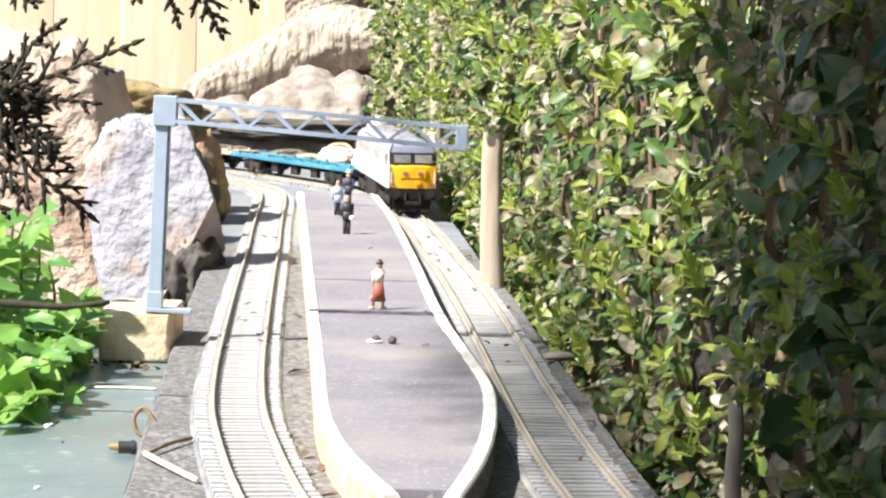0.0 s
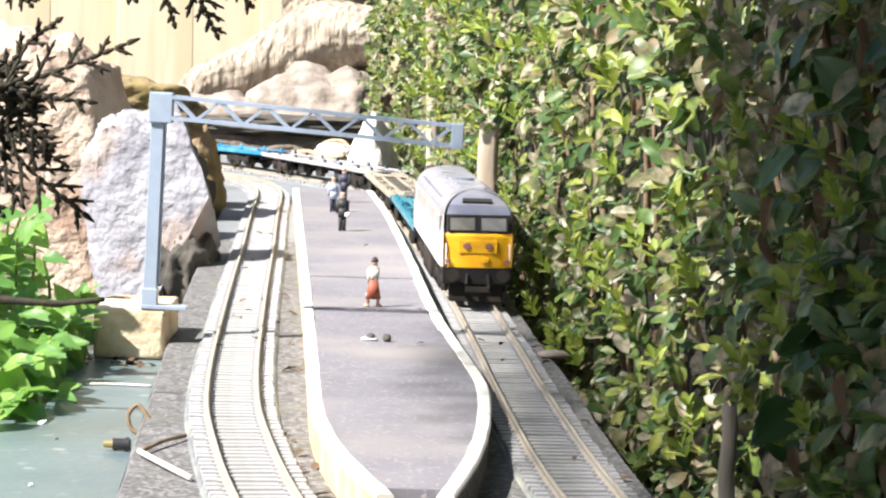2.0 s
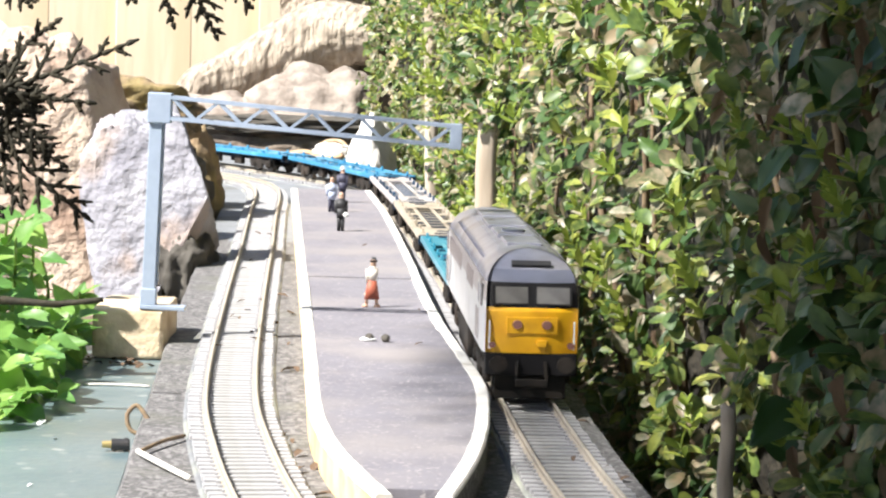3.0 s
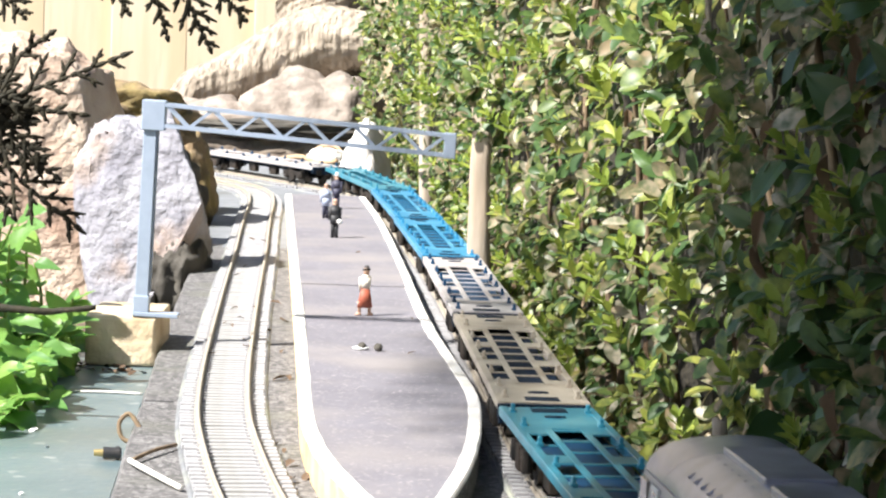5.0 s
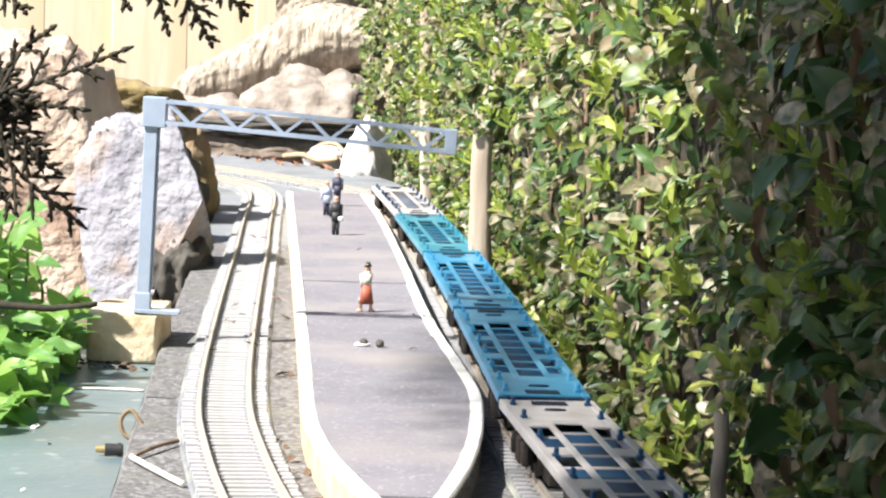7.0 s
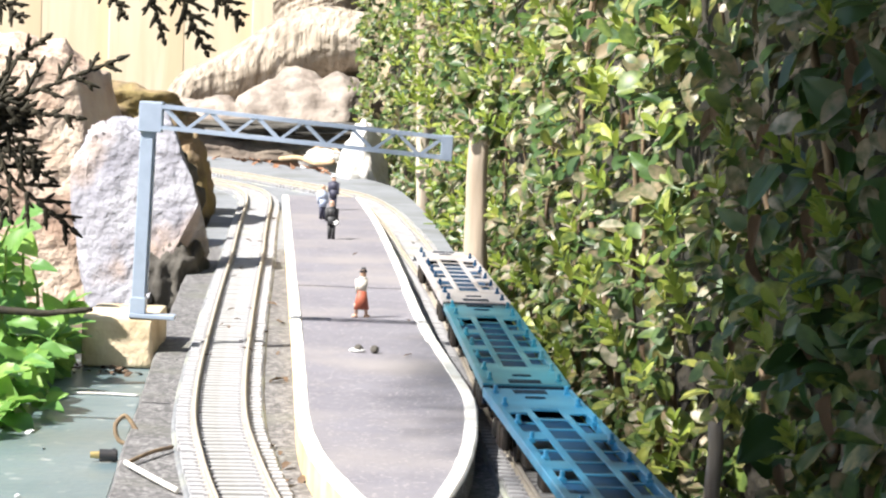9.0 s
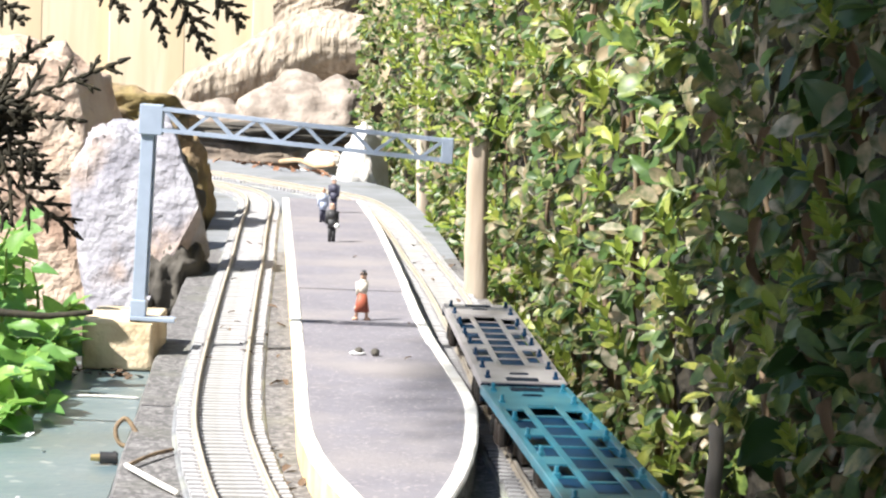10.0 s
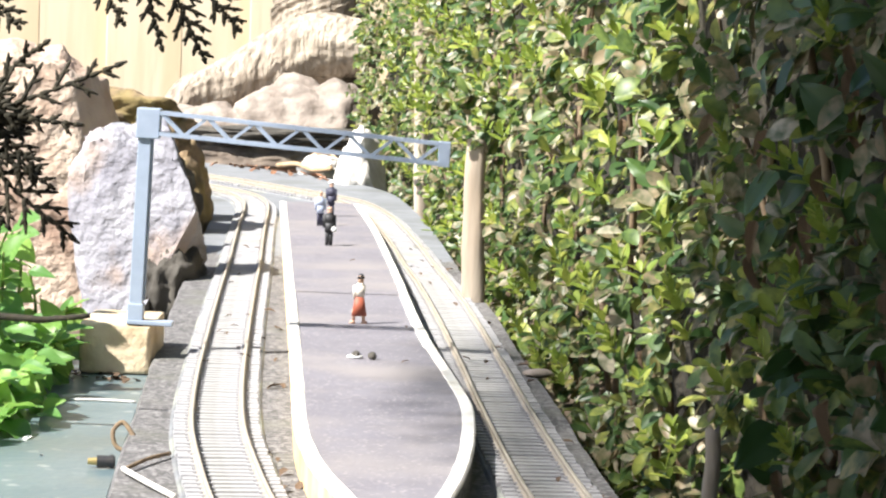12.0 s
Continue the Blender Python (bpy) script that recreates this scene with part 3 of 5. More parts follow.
def lump(name, dims, at, seed, material, cuts=(), rough=0.12, freq=2.5, sub=5, flat=0.0, turn=0):
    """A stone: a ball shaped by planes and two scales of noise, sized to dims."""
    bm = bmesh.new()
    bmesh.ops.create_icosphere(bm, subdivisions=sub, radius=1.0)
    off = Vector((seed * 7.3, seed * 3.1, seed))
    for v in bm.verts:
        p = v.co.copy()
        p = Vector([math.copysign(abs(c) ** (1 - flat), c) for c in p])
        p *= 1 + rough * noise.noise(p * freq + off) + rough * 0.4 * noise.noise(p * freq * 3 + off) + rough * 0.15 * noise.noise(p * freq * 9 + off)
        for (nx, ny, nz), d in cuts:
            nn = Vector((nx, ny, nz)).normalized()
            over = p.dot(nn) - d - 0.03 * noise.noise(p * 4 + off * 2)
            if over > 0:
                p -= nn * over * 0.93
        fine = 0.10 * rough * (abs(noise.noise(p * 11 + off)) + 0.6 * abs(noise.noise(p * 23 + off)))
        p *= 1 - fine
        v.co = Vector((p.x * dims[0] / 2, p.y * dims[1] / 2, p.z * dims[2] / 2))
    me = bpy.data.meshes.new(name)
    bm.to_mesh(me)
    bm.free()
    me.materials.append(material)
    me.polygons.foreach_set("use_smooth", [True] * len(me.polygons))
    return put(name, me, m=pose(*at, 0, 0, turn))


tagged(lump("plaster_block", (0.0300, 0.052, 0.0212), (-0.1320, 1.1120, -0.0012), 3, M_PLASTER, flat=0.90, rough=0.022), "rough cream plaster block under the gantry", "block")
# near-black stone added for the shade below the grey rock's undercut
tagged(lump("dark_stone", (0.036, 0.07, 0.064), (-0.1465, 1.45, -0.016), 31, M_DARKSTONE, rough=0.25, flat=0.2), "dark stone standing in for the shade under the grey rock", "rock")
tagged(lump("grey_rock", (0.080, 0.062, 0.150), (-0.1625, 1.445, 0.000), 5, M_ROCK, rough=0.17, freq=1.8, flat=0.5, sub=6, cuts=(
    ((-0.22, -1, 0.34), 0.62), ((-0.8, -0.7, 0.0), 0.90), ((0.70, -0.2, -0.62), 0.42), ((0.85, 0.1, 0.55), 0.82), ((-1, 0, -0.35), 0.80))),
       "large angular pale grey rock beside the track", "rock")
tagged(lump("pink_rock", (0.15, 0.13, 0.24), (-0.252, 1.56, -0.005), 8, M_PINKROCK, rough=0.15, freq=1.7, flat=0.3, cuts=(((0.3, -1, 0.2), 0.62), ((0.9, -0.2, 0.3), 0.8))),
       "tall rough pink sandstone rock", "rock")
tagged(lump("mossy_stone", (0.062, 0.07, 0.118), (-0.192, 1.86, -0.006), 11, M_MOSSROCK, rough=0.2, flat=0.2), "brown mossy stone behind the grey rock", "rock")
tagged(lump("mossy_stone", (0.14, 0.10, 0.05), (-0.238, 1.75, 0.062), 13, M_MOSSROCK, rough=0.22, flat=0.2, turn=0), "low brown stone with yellow moss", "rock")
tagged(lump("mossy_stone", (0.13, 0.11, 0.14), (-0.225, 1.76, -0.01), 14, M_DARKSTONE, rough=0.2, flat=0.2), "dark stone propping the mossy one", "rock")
tagged(lump("boulder", (0.16, 0.16, 0.17), (-0.145, 2.80, -0.010), 17, M_PALEROCK, rough=0.16, flat=0.25), "pale rounded boulder under the tree root", "rock")
tagged(lump("boulder", (0.14, 0.12, 0.11), (-0.245, 2.78, -0.012), 19, M_PALEROCK, rough=0.18, flat=0.2), "pale boulder behind the curve", "rock")
tagged(lump("white_stone", (0.048, 0.05, 0.088), (-0.073, 2.34, 0.0), 21, M_WHITEROCK, rough=0.2, flat=0.1, cuts=(((-0.8, -0.3, 0.6), 0.62), ((0.7, -0.4, 0.5), 0.75))),
       "bleached white upright stone at the bend", "rock")
tagged(lump("white_stone", (0.045, 0.05, 0.028), (-0.112, 2.47, -0.002), 23, M_WHITEROCK, rough=0.25), "small bleached stone beside the track", "rock")
tagged(lump("dark_stone", (0.26, 0.10, 0.060), (-0.20, 2.68, -0.004), 27, M_EARTHROCK, rough=0.3), "flat brown stone in front of the boulders", "rock")


# flat stone layer whose dark colour holds the crevice's shade
tagged(lump("dark_stone", (0.22, 0.06, 0.020), (-0.160, 2.655, 0.020), 35, M_DARKSTONE, rough=0.3, flat=0.2), "dark flat stone layer for the shaded crevice under the boulder", "rock")


def old_tree():
    t = empty("tree", (-0.17, 2.95, -0.04), label="gnarled sunlit tree trunk with fibrous bark and a spreading root", category="tree")

    def ridged(name, ctrl, rr, seg=56, n=14, seed=0):
        pts = curve_points(ctrl, n)
        radii = np.interp(np.linspace(0, len(rr) - 1, len(pts)), range(len(rr)), rr)
        vs, fs = tube(pts, list(radii), seg)
        out = []
        for i, v in enumerate(vs):
            c = pts[i // seg]
            k = i % seg
            f = 1 + 0.09 * noise.noise(Vector((k * 0.9 + seed, i // seg * 0.10, 0))) + 0.06 * noise.noise(Vector((math.cos(k / seg * 6.283) * 2, math.sin(k / seg * 6.283) * 2, i // seg * 0.15 + seed)))
            out.append(c + (v - c) * f)
        return mesh_of(name, out, fs, M_BARK, True)

    put("trunk", ridged("trunk", ((0.02, 0, -0.02), (0.025, 0, 0.10), (0.03, 0.0, 0.2), (0.03, 0.02, 0.5), (0.05, 0.03, 1.4)), (0.085, 0.062, 0.052, 0.05, 0.04), seed=2), t)
    put("root", ridged("root", ((0.09, -0.10, 0.15), (0.03, -0.08, 0.147), (-0.02, -0.07, 0.125), (-0.06, -0.08, 0.104), (-0.105, -0.10, 0.088), (-0.14, -0.12, 0.03)),
                       (0.030, 0.038, 0.036, 0.029, 0.021, 0.012), seed=5), t)


old_tree()

# ---- leaves, hedge, plants ----


def leaf_shape(L, W, fold=0.25, curl=0.15, wide=0.4):
    """Eight points of a pointed oval leaf along +y, folded on its midrib, and its faces."""
    def row(t, w):
        z = -curl * L * t * t
        return [(-w, t * L, z + fold * w), (0, t * L, z), (w, t * L, z + fold * w)]
    v = [(0, 0, 0)] + row(wide * 0.6, W * 0.40) + row(wide + 0.28, W * 0.46) + [(0, L, -curl * L)]
    f = [(0, 2, 1), (0, 3, 2), (1, 2, 5, 4), (2, 3, 6, 5), (4, 5, 7), (5, 6, 7)]
    return np.array(v), f


def fine_leaf(W, fold=0.2, curl=0.15, wave=0.02, tip=0.55):
    """A leaf of length one with a rounded outline, a sunk midrib and a gently waved blade."""
    rows, cols = 9, 4
    v, f = [], []
    for i in range(rows + 1):
        t = i / rows
        w = W * 0.5 * max(0.03, math.sin(math.pi * t ** tip)) ** 0.75 * (1 if i < rows else 0.2)
        for k in range(-cols, cols + 1):
            u = k / cols
            z = fold * w * abs(u) ** 1.4 - curl * t * t + wave * math.sin(t * 9 + u * 2) * abs(u) - (0.012 if k == 0 else 0)
            v.append((u * w, t, z))
    n = 2 * cols + 1
    for i in range(rows):
        for k in range(n - 1):
            a = i * n + k
            f.append((a, a + 1, a + n + 1, a + n))
    return np.array(v), f


def leaf_cloud(name, frames, material, smooth=False, shape=None):
    """Many leaves in one mesh. frames: (matrix, length, width, fold, curl)."""
    vs, fs = [], []
    for m, L, W, fold, curl in frames:
        v, f = (shape or leaf_shape)(L, W, fold, curl)
        a = np.array(m)
        o = len(vs)
        vs.extend(map(tuple, v @ a[:3, :3].T + a[:3, 3]))
        fs.extend(tuple(o + i for i in q) for q in f)
    return mesh_of(name, vs, fs, material, smooth)


OVAL = ((0.0, 0.06), (0.16, 0.50), (0.38, 0.88), (0.62, 1.0), (0.82, 0.80), (0.94, 0.46), (1.0, 0.10))
OVAL_FACES = [(r * 3 + c, r * 3 + c + 1, r * 3 + c + 4, r * 3 + c + 3) for r in range(6) for c in range(2)]


def oval_leaf(L, W, fold=0.25, curl=0.15):
    """A blunt oval leaf along +y, widest past its middle, folded on the midrib."""
    v = []
    for t, w in OVAL:
        z = -curl * L * t * t
        h = w * W * 0.5
        v += [(-h, t * L, z + fold * h), (0, t * L, z), (h, t * L, z + fold * h)]
    return np.array(v), OVAL_FACES


def facing(at, out, up, roll):
    """A pose with +y along out and +z near up."""
    y = Vector(out).normalized()
    z = Vector(up) - y * Vector(up).dot(y)
    z = z.normalized() if z.length > 1e-5 else Vector((0, 0, 1))
    x = y.cross(z)
    m = Matrix((x, y, z)).transposed().to_4x4()
    m.translation = at
    return m @ pose(0, 0, 0, 0, roll, 0)


def hedge_x(y, z):
    """The hedge's face: close beside the slab far off, further away nearer by."""
    base = float(np.interp(y, (0.1, 0.45, 0.65, 0.8, 1.0, 1.3, 1.6, 1.95, 2.25, 2.65, 3.0), (0.21, 0.147, 0.1065, 0.077, 0.0545, 0.031, 0.0105, -0.018, -0.045, -0.093, -0.105)))
    bulge = 0.010 * noise.noise(Vector((y * 7, z * 9, 0))) + 0.006 * noise.noise(Vector((y * 22, z * 24, 5)))
    low = max(0.0, 0.040 - z) * 0.22
    return base + max(bulge, -0.004) + low


def hedge():
    h = empty("hedge", (0.1, 1.1, -0.045), label="dense evergreen hedge with glossy green and dry brown leaves", category="hedge")
    inv = Matrix.Translation((-0.1, -1.1, 0.045))
    rnd = random.Random(21)
    # near-black backing sheets: the shade inside the hedge is put into their colour
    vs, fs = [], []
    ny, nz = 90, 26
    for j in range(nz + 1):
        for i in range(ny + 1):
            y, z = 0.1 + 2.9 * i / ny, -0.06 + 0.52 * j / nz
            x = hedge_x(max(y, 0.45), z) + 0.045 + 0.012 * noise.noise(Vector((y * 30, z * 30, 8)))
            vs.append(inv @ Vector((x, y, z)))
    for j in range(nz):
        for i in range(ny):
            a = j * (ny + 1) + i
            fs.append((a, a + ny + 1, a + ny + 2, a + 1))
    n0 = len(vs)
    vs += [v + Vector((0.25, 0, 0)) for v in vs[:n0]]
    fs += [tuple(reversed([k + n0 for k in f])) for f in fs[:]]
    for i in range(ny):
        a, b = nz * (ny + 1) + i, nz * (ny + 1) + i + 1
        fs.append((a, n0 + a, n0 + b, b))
    put("inner_thicket", mesh_of("inner_thicket", vs, fs, M_INNER, True), h, "near-black backing sheet for the shade inside the hedge")
    # stems
    for k in range(26):
        y = 0.62 + 1.35 * rnd.random() ** 1.2
        z0 = -0.05
        x = hedge_x(y, 0.05) + rnd.uniform(0.022, 0.05)
        pts = [Vector((x, y, z0))]
        d = Vector((rnd.uniform(-0.25, 0.15), rnd.uniform(-0.35, 0.35), 1))
        for s in range(7):
            d += Vector((rnd.uniform(-0.2, 0.2), rnd.uniform(-0.25, 0.25), 0))
            pts.append(pts[-1] + d.normalized() * 0.045)
        pts = [Vector((max(p.x, hedge_x(max(p.y, 0.46), p.z) + 0.014), p.y, p.z)) for p in pts]
        r = rnd.uniform(0.0008, 0.0022)
        v, f = tube([inv @ p for p in curve_points(pts, 3)], list(np.linspace(r, r * 0.4, 22)), 6, 0.12, k)
        put("stem", mesh_of("stem", v, f, M_STEM, True), h)
    # small leaves in tufts round shoot tips
    frames = []
    tufts = 0
    while tufts < 6200:
        y = 0.56 + 2.15 * rnd.random() ** 1.3
        z = rnd.uniform(-0.05, 0.24) if rnd.random() < 0.86 else rnd.uniform(0.2, 0.45)
        clump = noise.noise(Vector((y * 26, z * 26, 2)))
        if clump < -0.12 and rnd.random() < 0.85:
            tufts += 1
            continue
        deep = rnd.random() ** 2.0 * 0.046
        c = Vector((hedge_x(y, z) + deep - 0.007 * clump, y, z))
        if tufts < 30:
            y, z = rnd.uniform(1.33, 1.37), rnd.uniform(0.078, 0.105)
            c = Vector((0.0165 + rnd.uniform(-0.009, 0.010), y, z))
        size = float(np.interp(y, (0.6, 0.8, 1.1, 1.6), (1.25, 1.05, 0.95, 0.95)))
        axis = Vector((-1.0, -0.35 + rnd.uniform(-0.7, 0.7), 0.75 + rnd.uniform(-0.8, 0.5))).normalized()
        side = axis.cross(Vector((0.2, 1, 0.1))).normalized()
        for q in range(rnd.randint(4, 7)):
            a = rnd.uniform(0, 6.283)
            out = axis * rnd.uniform(0.25, 1.0) + (Matrix.Rotation(a, 3, axis) @ side) * rnd.uniform(0.5, 1.0)
            if rnd.random() < 0.25:
                out.z -= 0.8
            at = c + out.normalized() * 0.0012 - axis * rnd.uniform(0, 0.006)
            L = rnd.uniform(0.0048, 0.0105) * size
            frames.append((inv @ facing(at, out, axis * 0.5 + Vector((-0.4, -0.4, 0.85)), rnd.uniform(-40, 40)), L, L * rnd.uniform(0.46, 0.66), rnd.uniform(0.05, 0.7), rnd.uniform(-0.15, 0.5)))
        tufts += 1
    tagged(put("foliage", leaf_cloud("foliage", frames, M_LEAF, True, oval_leaf), h, "mass of small glossy oval leaves, green, yellow and brown"), kind="stuff")
    # fresh shoots: narrow bright leaves in steep rosettes on thin green stalks
    frames = []
    for k in range(170):
        y = 0.66 + 1.5 * rnd.random() ** 1.5
        z = rnd.uniform(-0.01, 0.20)
        c = Vector((hedge_x(y, z) - rnd.uniform(0.001, 0.009), y, z))
        axis = Vector((-0.55 + rnd.uniform(-0.3, 0.3), rnd.uniform(-0.45, 0.35), 1)).normalized()
        side = axis.cross(Vector((0.3, 1, 0.1))).normalized()
        for tier in range(rnd.randint(2, 4)):
            for q in range(3):
                d = Matrix.Rotation(q * 2.09 + tier * 1.05 + rnd.uniform(-0.3, 0.3), 3, axis) @ side
                out = axis * (0.55 + 0.35 * tier) + d * 0.8
                L = rnd.uniform(0.0055, 0.0095) * (1 - 0.12 * tier)
                frames.append((inv @ facing(c + axis * 0.0028 * tier, out, axis - d * 0.4, rnd.uniform(-20, 20)), L, L * rnd.uniform(0.34, 0.46), 0.35, rnd.uniform(-0.2, 0.2)))
    tagged(put("new_growth", leaf_cloud("new_growth", frames, M_SHOOT, True, oval_leaf), h, "pale yellow-green fresh leaf rosettes"), kind="stuff")
    # large single leaves close by
    shapes = [mesh_of("leaf", *fine_leaf(w, fo, cu), M_BIGLEAF, True) for w, fo, cu in ((0.58, 0.2, 0.1), (0.50, 0.3, 0.25), (0.66, 0.12, 0.05))]
    dry = [mesh_of("dry_leaf", *fine_leaf(w, fo, cu), M_DRYLEAF, True) for w, fo, cu in ((0.38, 0.9, 0.3), (0.32, 1.1, 0.45))]
    for k in range(270):
        y = rnd.uniform(0.58, 1.05) if k % 4 == 0 else rnd.uniform(0.58, 0.74)
        z = rnd.uniform(-0.02, 0.17)
        c = Vector((hedge_x(y, z) + rnd.uniform(-0.005, 0.016), y, z))
        L = rnd.uniform(0.009, 0.0175) if y < 0.78 else rnd.uniform(0.007, 0.010)
        if k % 5 < 3:
            out = Vector((rnd.uniform(-0.8, 0.1), rnd.uniform(-0.9, 0.6), rnd.uniform(-0.8, 0.6)))
            put("leaf", shapes[k % 3], h, m=inv @ facing(c, out, (-0.6, -0.6, 0.7), rnd.uniform(-50, 50)) @ Matrix.Scale(L, 4))
        else:
            out = Vector((rnd.uniform(-0.4, 0.2), rnd.uniform(-0.4, 0.2), -1))
            put("dry_leaf", dry[k % 2], h, "dry brown curled leaf", inv @ facing(c, out, (-0.7, -0.7, 0.2), rnd.uniform(-60, 60)) @ Matrix.Scale(L * 0.9, 4))


hedge()


def stake(at, top, r, label, square=0.35):
    """A riven stake: a squarish, tapering, slightly crooked shaft with a split, uneven top."""
    b, t = Vector(at), Vector(top)
    n, seg = 26, 16
    vs, fs = [], []
    for k in range(n + 1):
        u = k / n
        c = b.lerp(t, u) + Vector((0.0012 * noise.noise(Vector((u * 5, r * 900, 0))), 0.001 * noise.noise(Vector((u * 5, r * 900, 4))), 0))
        rr = r * (1.22 - 0.34 * u)
        for q in range(seg):
            a = 2 * math.pi * q / seg
            ca, sa = math.cos(a), math.sin(a)
            f = 1 / max(abs(ca), abs(sa)) ** square * (1 + 0.10 * noise.noise(Vector((ca * 3, sa * 3, u * 4 + r * 500))) + 0.05 * noise.noise(Vector((q * 2.3, u * 30, r * 70))))
            up = 0.0035 * noise.noise(Vector((ca * 2, sa * 2, r * 300))) if k == n else 0.0
            vs.append(c + Vector((ca * rr * f, sa * rr * f * 0.8, up)))
    for k in range(n):
        for q in range(seg):
            fs.append((k * seg + q, k * seg + (q + 1) % seg, (k + 1) * seg + (q + 1) % seg, (k + 1) * seg + q))
    fs += [tuple(reversed(range(seg))), tuple(range(n * seg, n * seg + seg))]
    tagged(put("stake", mesh_of("stake", vs, fs, M_STAKE, True)), label, "stake", group="stakes in the hedge")


stake((0.0190, 1.365, -0.05), (0.0165, 1.365, 0.092), 0.0056, "pale weathered wooden stake standing at the slab's edge before the hedge")
stake((-0.0135, 2.03, -0.05), (-0.0235, 2.03, 0.22), 0.0046, "thin pale wooden stake among the leaves", 0.0)
stake((0.0792, 0.735, -0.05), (0.0782, 0.735, 0.026), 0.0024, "cut pale stem stub low in the hedge", 0.0)


def herb():
    h = empty("ground_cover_plant", (-0.16, 1.13, BOARD_Z), label="leafy bright green ground-cover plant with thin stalks", category="plant")
    inv = Matrix.Translation((0.16, -1.13, -BOARD_Z))
    rnd = random.Random(8)
    shapes = [mesh_of("leaf", *fine_leaf(w, 0.25, 0.15, 0.03), M_HERB, True) for w in (0.62, 0.75, 0.55)]
    for k in range(104):
        x, y = rnd.uniform(-0.23, -0.155), rnd.uniform(1.0, 1.15)
        hgt = rnd.uniform(0.04, 0.085) if x < -0.17 else rnd.uniform(0.028, 0.05)
        if k > 60:
            x, y, hgt = rnd.uniform(-0.20, -0.150), rnd.uniform(0.90, 1.08), rnd.uniform(0.022, 0.038)
        tip = Vector((min(x + rnd.uniform(-0.012, 0.02), -0.152 if hgt > 0.03 else -0.141), y - rnd.uniform(0, 0.05), -0.03 + hgt))
        pts = curve_points([(x, y, BOARD_Z - 0.001), (x * 0.6 + tip.x * 0.4, y, BOARD_Z + (hgt - 0.018) * 0.6), tip], 5)
        v, f = tube([inv @ p for p in pts], list(np.linspace(0.0010, 0.0005, len(pts))), 5)
        put("stalk", mesh_of("stalk", v, f, M_HERBSTEM, True), h)
        for q in range(6):
            p = pts[rnd.randint(4, len(pts) - 1)]
            out = Vector((rnd.uniform(-1, 1), rnd.uniform(-1, 0.4), rnd.uniform(-0.35, 0.45)))
            L = rnd.uniform(0.009, 0.018)
            put("leaf", shapes[q % 3], h, m=inv @ facing(p, out, (-0.2, -0.5, 1), rnd.uniform(-30, 30)) @ Matrix.Scale(L, 4))


herb()


